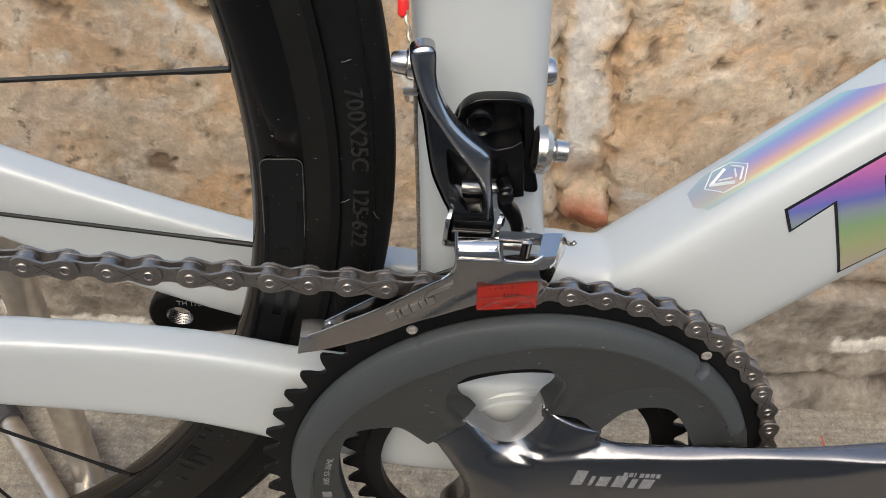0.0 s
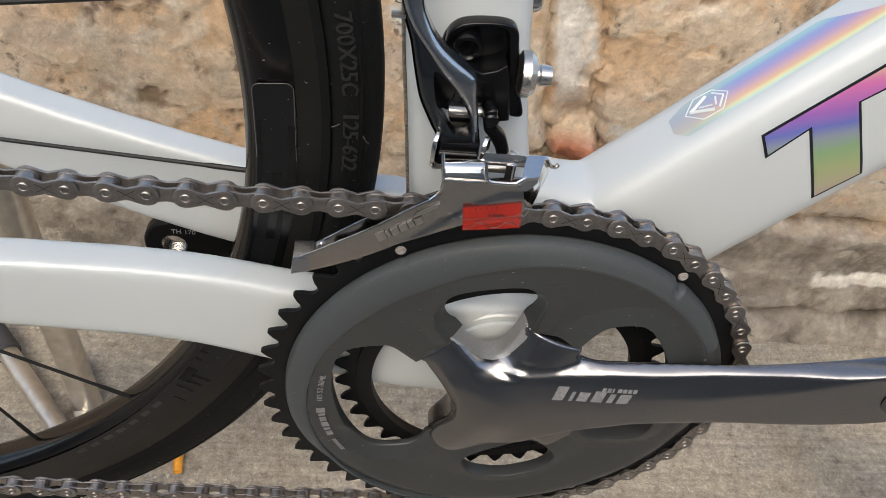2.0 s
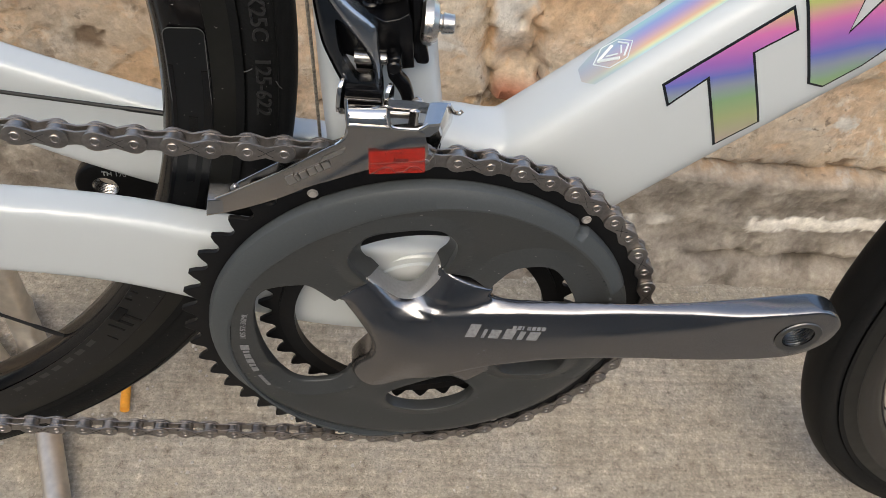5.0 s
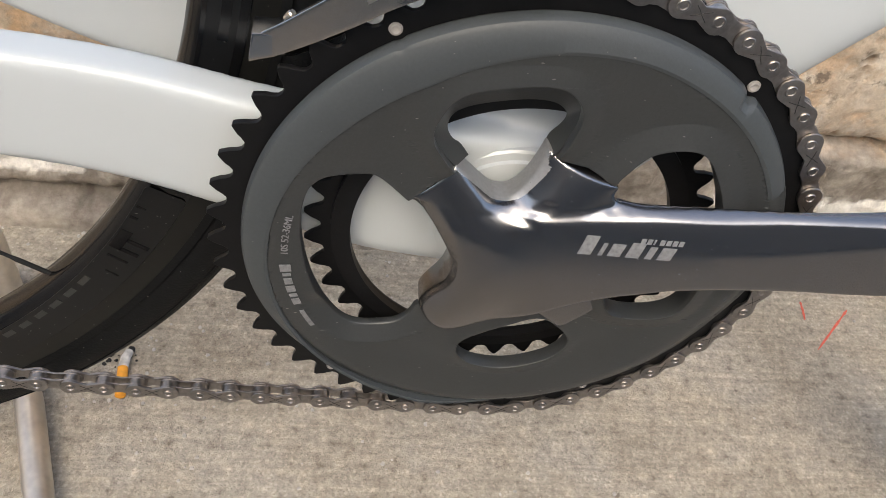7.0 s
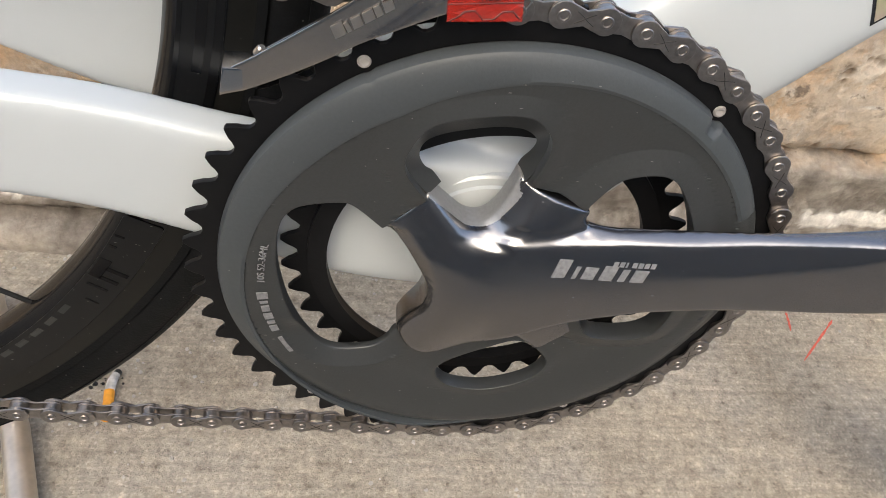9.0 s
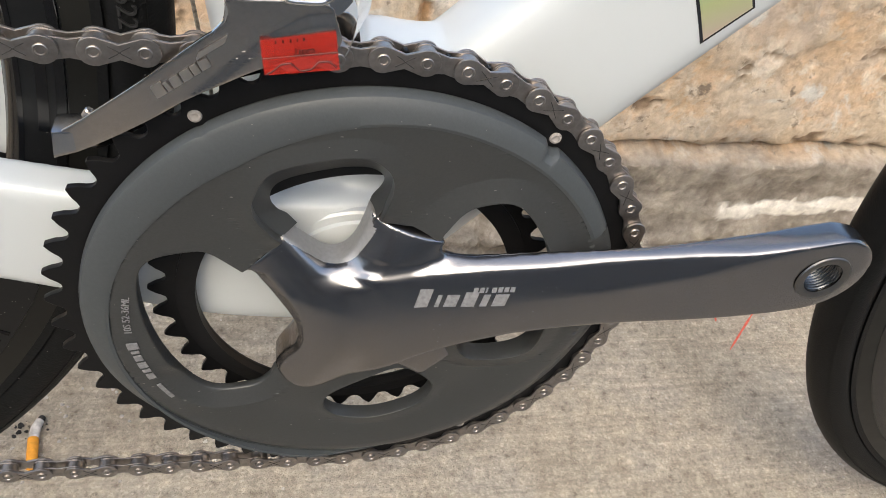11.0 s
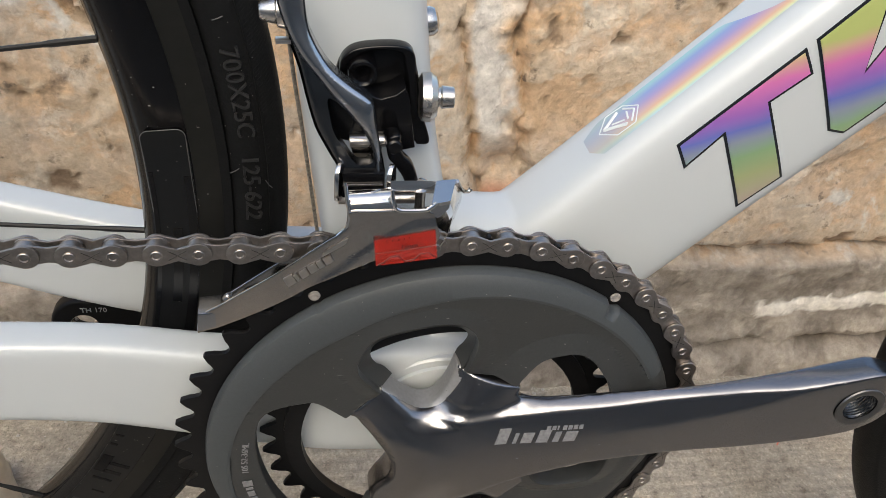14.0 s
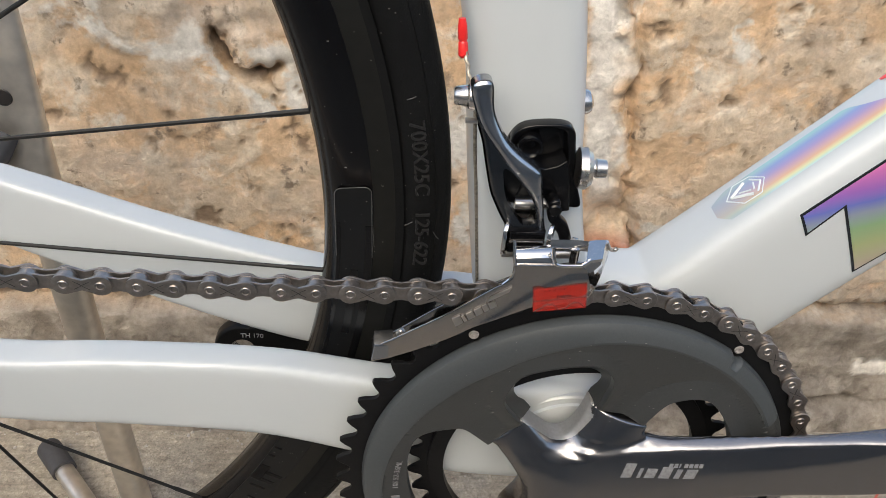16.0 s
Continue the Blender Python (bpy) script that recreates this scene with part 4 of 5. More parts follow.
crank_out += curvy(mm((40, -4.5), (30, -8.6), (15, -17), (4, -25.5), (-6, -34), (-14, -39), (-21, -39.4), (-27, -35), (-30.5, -28), (-29, -21.5), (-23.5, -11), (-23.2, 1), (-30, 13.5), (-35.4, 20.4), (-39.6, 25)), 4, False)
crank_out = [(p.x, p.y) for p in crank_out]
# where the spider meets the cover flush
SEAM_UP = mm((1.4, 48.6), (8.9, 45.1), (17.3, 42.4), (26.6, 39.4), (17.3, 42.4), (8.9, 45.1))
SEAM_REAR = mm((-40, 25.4), (-32.4, 33.8), (-27.6, 39.6), (-32.4, 33.8))
NOTCH_LINE = [tuple(p) for p in NOTCH] + [tuple(p) for p in reversed(NOTCH[1:-1])]


def crank_body():
    pts, faces = refine(plate([crank_out], -0.012, -0.003, 0.0, 1), 0.0018)
    out = []
    for p in pts:
        x, z = p[0], p[2]
        s_, n_ = x * CU.x + z * CU.z, x * CN.x + z * CN.z
        d = edge_gap((x, z), crank_out)
        if p[1] < -0.007:
            h = crank_rise(x, z)
            notch = edge_gap((x, z), NOTCH_LINE)
            if z > 0.02 and s_ < 0.03 and notch < 0.0072:
                w = 0.0026 + 0.0042 * smoothstep(-0.022, -0.010, x)
                f = min(notch / w, 1)
                round_ = math.sqrt(1 - (1 - f) ** 2)
                right = smoothstep(-0.012, 0.0, x)
                rim_h = 0.0056 - 0.0023 * right
                h = min(h, rim_h) + max(h - rim_h, 0) * (round_ * (1 - right) + (0.35 * round_ + 0.65 * f) * right)
            elif min(edge_gap((x, z), SEAM_UP), edge_gap((x, z), SEAM_REAR)) > d + 0.0006:
                w = (0.0040 - 0.0026 * smoothstep(0.08, 0.13, s_)) if n_ < 0 else (0.0032 if s_ < 0.02 else 0.0010)
                k = max(w - d, 0)
                h -= 0.95 * (w - math.sqrt(max(w * w - k * k, 0)))
            out.append((x, -h, z))
        else:
            w = 0.0016 * smoothstep(0.03, 0.06, s_) + 0.0001
            k = max(w - d, 0)
            out.append((x, -arm_at(s_)[7] - 0.8 * (w - math.sqrt(max(w * w - k * k, 0))), z))
    return out, faces


crank_mesh = fuse(crank_body(), 0.0006, 11, 0.5, lathe([(-0.03, 0.0071), (0.0, 0.0071)], CU * 0.171, (0, 1, 0), 40))
# the walls of the notch are left as cast
crank_mesh.materials.append(CRANK)
crank_mesh.materials.append(CAST)
for p_ in crank_mesh.polygons:
    c_ = p_.center
    if c_.y > -0.0062 and abs(p_.normal.y) < 0.8 and c_.z > 0.015 and c_.x < 0.008 and edge_gap((c_.x, c_.z), NOTCH_LINE) < 0.0028:
        p_.material_index = 1
crank = part("crank_arm", crank_mesh, CRANK, bike, "polished dark grey alloy crank arm with open pedal hole")
part("spider_foot", fuse(join(spider_arm((33, -29), 14, 11, -0.0125, -0.0085)), 0.0008, 5), CRANK, crank, "lower arm of the crank spider")
part("bearing_shell", lathe([(0.0125, 0.012), (0.0125, 0.0272), (0.0128, 0.0280), (0.0142, 0.0284), (0.0146, 0.0312), (0.0154, 0.0320), (0.035, 0.0322)], (0, 0, 0), (0, 1, 0), 72), WHITE, frame_ob, "stepped white face of the bottom bracket")

thread = [(-0.0229, 0.0074)]
for k in range(9):
    thread += [(-0.0222 + k * 0.00127, 0.0067), (-0.02155 + k * 0.00127, 0.0074)]
bore = lathe(thread + [(-0.0105, 0.0074), (-0.0105, 0.0085), (-0.0229, 0.0085)], CU * 0.171, (0, 1, 0), 36, cap=False)
part("pedal_thread", bore, LEG, crank, "threaded pedal hole")
part("hole_rim", lathe([(-0.0237, 0.0073), (-0.0241, 0.0090), (-0.0240, 0.0103), (-0.0234, 0.0106)], CU * 0.171, (0, 1, 0), 40, cap=False), MATTE_ALLOY, crank)


def skin(mesh):
    return BVHTree.FromPolygons([v.co.copy() for v in mesh.vertices], [tuple(p.vertices) for p in mesh.polygons])


def stuck(piece, tree, lift):
    """Lays a flat form, drawn in the x-z plane with its face at y = 0, on the skin seen from the front."""
    out = []
    for p in piece[0]:
        hit = tree.ray_cast(Vector((p[0], -0.2, p[2])), Vector((0, 1, 0)))[0]
        out.append((p[0], (hit.y if hit else 0.0) - lift + p[1], p[2]))
    return out, piece[1]


def slab(outline, length=0.003, thick=0.0003):
    return refine(plate([[tuple(p) for p in outline]], 0.0, thick, 0.0, 1), length)


def slanted(x, z, w, h, turn=3.0, slope=0.3):
    """A leaning bar, in millimetres from its lower corner."""
    c, s_ = math.cos(radians(turn)), math.sin(radians(turn))
    return [((x + a * c - b * s_) / 1000, (z + a * s_ + b * c) / 1000) for a, b in ((0, 0), (w, 0), (w + slope * h, h), (slope * h, h))]


crank_skin = skin(crank_mesh)
for x, w, h in ((17.0, 4.6, 7.4), (24.0, 1.5, 5.0), (27.2, 4.4, 5.0), (33.4, 4.6, 6.0), (40.0, 2.4, 5.0), (44.2, 4.8, 5.0)):
    part("maker_mark", stuck(slab(slanted(x, 16.4 + (x - 17) * 0.055, w, h), 0.002), crank_skin, 0.00015), FAINT, crank, "plain grey bar of the maker's mark")
for k in range(7):
    part("maker_mark", stuck(slab(slanted(37.2 + 2.15 * k, 23.4 + 0.12 * k, 1.6 if k != 2 else 0.6, 1.9, 3.0, 0.2), 0.002), crank_skin, 0.00015), FAINT, crank, "plain grey bar of the maker's mark")

# ---- chain: pins 12.7 mm apart, over the big ring and off to the sprockets ----
def pin_at(i):
    """Place of a pin, counted forwards from the top of the ring."""
    if i < 0:
        d = -i * 0.01269
        return Vector((0.0008 - d, -0.026 * d, 0.105 + 0.0054 * d + 0.125 * d * d))
    if i <= 26:
        t = A0 - i * STEP
        return Vector((0.10517 * math.cos(t), 0, 0.10517 * math.sin(t)))
    e = pin_at(26)
    d = (i - 26) * 0.0127
    return e + Vector((-0.9956 * d, -0.026 * d, 0.070 * d + 0.05 * d * d))


def eight(r, waist):
    """A link plate's outline: two round ends 12.7 mm apart with a waist between them."""
    out = []
    for k in range(15):
        t = radians(-118 + 236 * k / 14)
        out.append((0.00635 + r * math.cos(t), r * math.sin(t)))
    out.append((0.0, waist))
    for k in range(15):
        t = radians(62 + 236 * k / 14)
        out.append((-0.00635 + r * math.cos(t), r * math.sin(t)))
    out.append((0.0, -waist))
    return out


def pin_head(x, y, s):
    return lathe([(y + s * 0.0004, 0.0020), (y - s * 0.0003, 0.0020), (y - s * 0.0005, 0.0018), (y - s * 0.0005, 0.0013), (y - s * 0.0001, 0.0011), (y - s * 0.0001, 0.0003)], (x, 0, 0), (0, 1, 0), 18)


outer_mesh = data(*join(plate([eight(0.0043, 0.0023)], -0.0031, -0.0021, 0.0002, 1), plate([eight(0.0043, 0.0023)], 0.0021, 0.0031, 0.0002, 1),
                        *[pin_head(x, s * -0.0031, s) for x in (-0.00635, 0.00635) for s in (1, -1)]), smooth=35)
inner_mesh = data(*join(plate([eight(0.0041, 0.0028)], -0.0020, -0.0012, 0.0002, 1), plate([eight(0.0041, 0.0028)], 0.0012, 0.0020, 0.0002, 1),
                        *[lathe([(-0.0012, 0.0026), (-0.0012, 0.0038), (0.0012, 0.0038), (0.0012, 0.0026)], (x, 0, 0), (0, 1, 0), 16) for x in (-0.00635, 0.00635)]), smooth=35)
for me_ in (outer_mesh, inner_mesh):
    me_.materials.append(CHAIN)
# two crossing lines stamped into the face of every outer plate
stamp_mesh = data(*join(*[tube([(-0.0028, 0.00313, -k * 0.0018), (-0.0008, 0.00313, -k * 0.0006), (0.0008, 0.00313, k * 0.0006), (0.0028, 0.00313, k * 0.0018)], 0.00012, 5) for k in (1, -1)]), smooth=40)
stamp_mesh.materials.append(STAMP)
chain = new("chain")
chain.parent = bike
chain["label"] = "grey steel roller chain round the big ring"
for i in range(-20, 48):
    a, b = pin_at(i), pin_at(i + 1)
    d = (b - a).normalized()
    side = Vector((0, 1, 0))
    up = d.cross(side).normalized() * -1
    side = up.cross(d)
    m = Matrix((d, side, up)).transposed().to_4x4()
    m.translation = (a + b) / 2
    kind = ("outer_link", outer_mesh) if i % 2 == 0 else ("inner_link", inner_mesh)
    ob = new(*kind)
    ob.parent, ob.matrix_basis = chain, m
    if i % 2 == 0:
        mark = new("stamped_cross", stamp_mesh)
        mark.parent = ob

# ---- front derailleur ----
fd = new("front_derailleur")
fd.parent = bike
fd["label"] = "front derailleur with chrome cage and black clamp body"


def lean(piece, fn):
    return moved(piece, lambda p: Vector((p.x, p.y + fn(p), p.z)))


# long cable arm: a polished ribbon to the cage pivot, and a leg beside it whose shade is put into a darker alloy
ribbon = curvy(mm((-60.6, 184), (-57, 186.8), (-53.4, 185.6), (-52.4, 178), (-51, 173), (-47, 166), (-42, 161), (-35.5, 156.2), (-33, 153.4), (-32, 147), (-30.4, 139), (-29.6, 131), (-29.4, 126), (-31.4, 125.5), (-32, 134), (-34.6, 142), (-39.6, 149.5), (-44.6, 155.4), (-50.2, 162.4), (-55, 168.6), (-58.4, 175.5)), 5)
leg = curvy(mm((-57.6, 172), (-55.2, 164), (-53.2, 155), (-51, 146), (-49, 141), (-46, 135), (-44, 131.5), (-43.2, 127.5), (-42.4, 123.6), (-36, 122.6), (-29, 123), (-28.6, 128), (-29.4, 134), (-31.4, 141), (-33, 148), (-37, 153), (-42, 158), (-48, 164.5), (-53, 171)), 4)
leg_window = curvy(mm((-46.8, 154.6), (-46.2, 149), (-44.8, 143), (-41.4, 137), (-38.4, 132.8), (-36, 131.8), (-32.8, 132.8), (-32.4, 136), (-33.6, 141), (-37.4, 146.4), (-40.6, 150.2), (-44.4, 154)), 4)


def arm_sway(p):
    return 0.0050 * smoothstep(0.150, 0.183, p.z) - 0.0030 * smoothstep(0.14, 0.12, p.z)


def crown(piece, loop, w, depth):
    """Rounds the front of a plate off towards its outline."""
    y0 = min(p[1] for p in piece[0])
    out = []
    for p in piece[0]:
        if p[1] < y0 + 1e-4:
            k = max(w - edge_gap((p[0], p[2]), loop), 0) / w
            out.append((p[0], p[1] + depth * k * k, p[2]))
        else:
            out.append(p)
    return out, piece[1]


rib2 = [tuple(p) for p in ribbon]
leg2 = [tuple(p) for p in leg]
cable_arm = part("cable_arm", lean(crown(refine(plate([rib2], 0.0054, 0.0115, 0.0, 1), 0.0012), rib2, 0.0022, 0.0014), arm_sway), DARK_CHROME, fd, "dark polished alloy cable arm")
part("arm_leg", lean(crown(refine(plate([leg2, [tuple(p) for p in leg_window]], 0.0075, 0.0125, 0.0, 1), 0.0012), leg2, 0.0022, 0.0016), arm_sway), LEG, fd, "leg of the cable arm, its shade put into a darker grey")
part("cable_bolt", lathe([(-0.0085, 0.0026), (-0.0078, 0.0032), (-0.0040, 0.0038), (-0.0034, 0.0048), (-0.0014, 0.0052), (-0.0010, 0.0040), (0.0, 0.0042), (0.0005, 0.0052), (0.0028, 0.0050)], (-0.0572, 0.0165, 0.1785), (1, -0.05, 0.02), 28), STEEL, fd, "silver cable anchor bolt")
part("cable_plate", box(-0.0615, -0.0570, 0.0120, 0.0150, 0.1700, 0.1714, 0.0004), STEEL, fd)
# clamp body and hood on the seat tube
hood_out = curvy(mm((-42.5, 156), (-41.5, 160), (-37.5, 163.2), (-30, 164.4), (-22.5, 164.2), (-18.8, 161.6), (-17.6, 155), (-15, 141), (-11.8, 131), (-12.6, 128.5), (-16, 128.5)), 4, False)
hood_in = curvy(mm((-17.6, 131), (-18.6, 136), (-20.4, 151), (-21.6, 157.5), (-22, 160.4), (-24, 162.2), (-30, 162.9), (-36, 161.4), (-39.5, 158.6), (-40.5, 156)), 4, False)
hood = part("clamp_hood", plate([[tuple(p) for p in hood_out] + [tuple(p) for p in hood_in]], 0.0245, 0.0300, 0.0007, 2), GLOSS_BLACK, fd, "gloss black curved clamp hood")
part("clamp_plate", plate([curvy(mm((-44, 142), (-42.5, 157), (-36, 162), (-24, 162.5), (-18, 158.5), (-14, 132), (-24, 128.5), (-38, 130)), 4)], 0.0285, 0.0335, 0.0008, 2), GLOSS_BLACK, fd, "gloss black clamp plate")
part("body_block", plate([mm((-38, 152), (-35, 152), (-31, 150), (-29.5, 149.6), (-25, 151), (-22, 153.5), (-20.5, 150), (-17.6, 131.5), (-22, 130.5), (-23, 137.5), (-28, 138), (-29, 128), (-38, 128), (-41, 140))], 0.0175, 0.0290, 0.0006, 2), GLOSS_BLACK, fd, "black derailleur body")
part("limit_block", plate([mm((-49.5, 150), (-39, 151), (-37, 143), (-39, 134), (-47, 136))], 0.0170, 0.030, 0.0012, 2), GLOSS_BLACK, fd)
part("bridge_pin", lathe([(-0.0395, 0.0022), (-0.0275, 0.0022)], (0, 0.0165, 0.1350), (1, 0, 0), 16), STEEL, fd)
part("bridge_plate", box(-0.0385, -0.0290, 0.0150, 0.0165, 0.1275, 0.1305, 0.0003), STEEL, fd)
part("mount_bolt", lathe([(0.0240, 0.0020), (0.0225, 0.0024), (0.0215, 0.0030), (0.0210, 0.0036), (0.0212, 0.0044), (0.0222, 0.0048), (0.031, 0.0048)], (-0.0352, 0, 0.1560), (0, 1, 0), 28, cap=True), GLOSS_BLACK, fd, "black socket bolt")
part("washer", lathe([(-0.0042, 0.0062), (-0.0034, 0.0078), (-0.0006, 0.0082), (0.0014, 0.0066), (0.0020, 0.0042)], (-0.0125, 0.0225, 0.1478), (1, -0.06, 0.02), 32), STEEL, fd, "silver domed washer")
part("limit_screw", lathe([(0.0, 0.0030), (0.0020, 0.0031), (0.0026, 0.0038), (0.0064, 0.0034), (0.0067, 0.0029), (0.0055, 0.0020)], (-0.0118, 0.0225, 0.1478), (1, -0.06, 0.02), 24), STEEL, fd, "silver bolt end")
# parallelogram links and pivots
part("inner_link_arm", plate([curvy(mm((-28, 139.5), (-24, 141), (-23, 134.5), (-19.3, 130), (-17, 122.5), (-20.5, 121), (-22.5, 125.5), (-25.5, 130), (-27.5, 133)), 4)], 0.0090, 0.0135, 0.0010, 2), GLOSS_BLACK, fd, "black inner link")
part("link_pivot", lathe([(0.0070, 0.0020), (0.0075, 0.0026), (0.016, 0.0026)], (-0.0258, 0, 0.1378), (0, 1, 0), 20), GLOSS_BLACK, fd)
part("link_bridge", box(-0.0425, -0.0288, 0.0030, 0.0125, 0.1215, 0.1310, 0.0010), GLOSS_BLACK, fd, "black link foot")
part("pivot_rod", lathe([(-0.0435, 0.0018), (-0.0150, 0.0018)], (0, 0.0090, 0.1172), (1, 0, 0), 16), STEEL, fd)
for x, y in ((-0.0432, 0.0050), (-0.0268, 0.0040)):
    part("cage_ear", plate([curvy(mm((-3, -6), (3, -6), (3.2, 3), (0, 6.5), (-3.2, 3)), 4)], -0.0008, 0.0008, 0.0003, 1), CHROME, fd, "chrome cage ear", m=pose(x, y, 0.1272, 0, 0, 68))
part("spring_screw", lathe([(0.0, 0.0022), (0.0015, 0.0024), (0.003, 0.0018), (0.0034, 0.0011)], (-0.0165, 0.0098, 0.1225), (0.6, -0.8, 0), 16), STEEL, fd)
# cage
cage_out = curvy(mm((-92.4, 68.4), (-91, 76), (-83, 82.5), (-69.5, 94.2), (-57, 105), (-48, 112.5), (-44.5, 115)), 4, False) + curvy(mm((-41.2, 118), (-40.6, 121), (-40.8, 124), (-34, 124.2), (-26.4, 124.2), (-24.5, 123.6), (-17, 123.6), (-14, 122.4)), 3, False) \
    + curvy(mm((-11.4, 114), (-13, 110.8), (-22, 108.4), (-33, 104.6), (-42, 100), (-52, 94.2), (-65, 85), (-77, 76.4), (-85.5, 71)), 4, False)


def cage_bulge(p):
    """The outer cheek bows, and turns in at its tail."""
    return -0.0012 * math.exp(-((p.x + 0.035) / 0.02) ** 2) + 0.0055 * smoothstep(-0.058, -0.092, p.x)


def cage_form(p):
    """The bow of the cheek, with its lower part stamped proud along a slanting line."""
    line = float(np.interp(p.x, [-0.060, -0.053, -0.044, -0.038, -0.029, -0.024, -0.020, -0.012], [0.086, 0.0945, 0.1025, 0.1085, 0.1155, 0.1185, 0.1205, 0.1208]))
    return cage_bulge(p) - 0.0007 * (1 - smoothstep(line - 0.0034, line + 0.0006, p.z)) * smoothstep(-0.058, -0.050, p.x)


cage = part("cage_plate", lean(refine(plate([[tuple(p) for p in cage_out]], -0.0070, -0.0058, 0.0003, 1), 0.0016), cage_form), SMOKED, fd, "polished outer cage plate with a stamped rib")
inner_out = curvy(mm((-90, 73), (-86, 76), (-74, 84), (-60, 93), (-46, 101), (-30, 109), (-12, 113), (-6, 110), (-5, 100), (-14, 94), (-34, 92), (-52, 84), (-68, 73), (-82, 66)), 5)
part("cage_plate", lean(refine(plate([[tuple(p) for p in inner_out]], 0.0090, 0.0102, 0.0003, 1), 0.006), lambda p: -0.003 * smoothstep(-0.06, -0.09, p.x)), SMOKED, fd, "chrome inner cage plate")
part("cage_tail", plate([mm((-92.4, 69.5), (-91.4, 78), (-84, 78.5), (-83.5, 72))], -0.0020, 0.0075, 0.0006, 1), DARK_CHROME, fd, "grey tail bridge of the cage")
part("tail_screw", lathe([(-0.002, 0.0012), (0.001, 0.0013), (0.0015, 0.0009)], (-0.081, 0.0005, 0.0835), (0.5, -0.3, 0.8), 10), STEEL, fd)
# polished head over the cage, its shelf and the folded front lip
def rail(rows, mat_, name, label="", per=5, n=None):
    st = along(rows, n or per * len(rows))
    rings = [[(x / 1000, y / 1000, z / 1000) for x, y, z in ((r[0], r[1], r[2]), (r[3], r[4], r[5]), (r[3], r[4], r[5] - r[6]), (r[0], r[1], r[2] - r[6]))] for r in st]
    return part(name, loft(rings), mat_, fd, label)


def roll(x0, x1, y, z, r, a1, name, label=""):
    """A sheet folded back over a round edge, as a thin shell along x."""
    arc = [radians(a1 * k / 12) for k in range(13)]
    def ring_at(x, tilt):
        outer = [(x, y + r * (1 - math.cos(a)), z + tilt + r * math.sin(a)) for a in arc]
        inner = [(x, y + r - (r - 0.0010) * math.cos(a), z + tilt + (r - 0.0010) * math.sin(a)) for a in reversed(arc)]
        return outer + inner
    return part(name, loft([ring_at(x0, -0.0004), ring_at(x0 + 0.0004, 0), ring_at((x0 + x1) / 2, 0.0002), ring_at(x1 - 0.0004, 0.0006), ring_at(x1, 0.0002)]), CHROME, fd, label)


roll(-0.0412, -0.0272, -0.0071, 0.1236, 0.0046, 105, "cage_head", "mirror-bright rolled cage head")
part("foot_edge", box(-0.0424, -0.0296, 0.0021, 0.0030, 0.1268, 0.1275, 0.0002), STEEL, fd, "bright edge of the link foot")
part("head_cheek", tube(curvy([(-0.0420, -0.0050, 0.1330), (-0.0414, -0.0068, 0.1270), (-0.0408, -0.0074, 0.1225), (-0.0416, -0.0074, 0.1180), (-0.0445, -0.0074, 0.1145)], 5, False), 0.0006, 8), CHROME, fd)
part("notch_rim", tube(curvy([(-0.0276, -0.0064, 0.1312), (-0.0272, -0.0072, 0.1275), (-0.0262, -0.0075, 0.1248), (-0.0240, -0.0076, 0.1240), (-0.0172, -0.0076, 0.1240), (-0.0150, -0.0076, 0.1250), (-0.0132, -0.0074, 0.1266)], 5, False), 0.0007, 10), CHROME, fd, "bright rim of the cage notch")
rail([(-28, 0.2, 126.2, -28, 1.4, 129.2, 1.0), (-17, 0.2, 126.2, -17, 1.4, 129.2, 1.0), (-12.6, 0.0, 126.0, -12.4, 1.6, 128.6, 1.0)], CHROME, "cage_shelf", "chrome top rail")
rail([(-19.4, -0.6, 126.0, -19.0, 0.2, 126.2, 6.0), (-17.4, -1.2, 126.4, -17.0, 0.4, 126.6, 6.5), (-16.0, -0.6, 126.0, -15.6, 0.6, 126.2, 6.0)], CHROME, "cage_tab")
rail([(-15.0, -7.2, 126.2, -12.4, 2.0, 128.6, 1.2), (-12.0, -7.3, 126.6, -9.2, 2.2, 128.9, 1.2), (-9.0, -7.0, 127.0, -6.0, 2.2, 129.0, 1.2)], CHROME, "front_fold", "folded chrome front of the cage")
rail([(-15.0, -7.2, 126.2, -14.6, -6.4, 126.2, 4.0), (-12.4, -7.3, 126.4, -12.2, -6.4, 126.4, 5.6), (-9.2, -7.0, 126.8, -9.0, -6.2, 126.8, 2.6)], DARK_CHROME, "fold_edge")
rail([(-9.0, -7.0, 126.8, -6.0, 2.2, 128.8, 1.0), (-7.6, -5.4, 122.6, -3.4, 5.0, 123.6, 1.0), (-7.4, -4.2, 117.5, -2.6, 6.2, 117.6, 1.0), (-8.4, -3.8, 111, -5.0, 6.8, 110.6, 1.0), (-10.5, -3.8, 106, -8.4, 7.4, 104, 1.0)], CHROME, "front_lip", "curved chrome bridge of the cage")
part("lip_curl", tube([(-0.0056, 0.0022, 0.1282), (-0.0036, 0.0040, 0.1240), (-0.0020, 0.0052, 0.1222), (-0.0004, 0.0060, 0.1216), (0.0004, 0.0062, 0.1226)], 0.0008, 8), CHROME, fd)
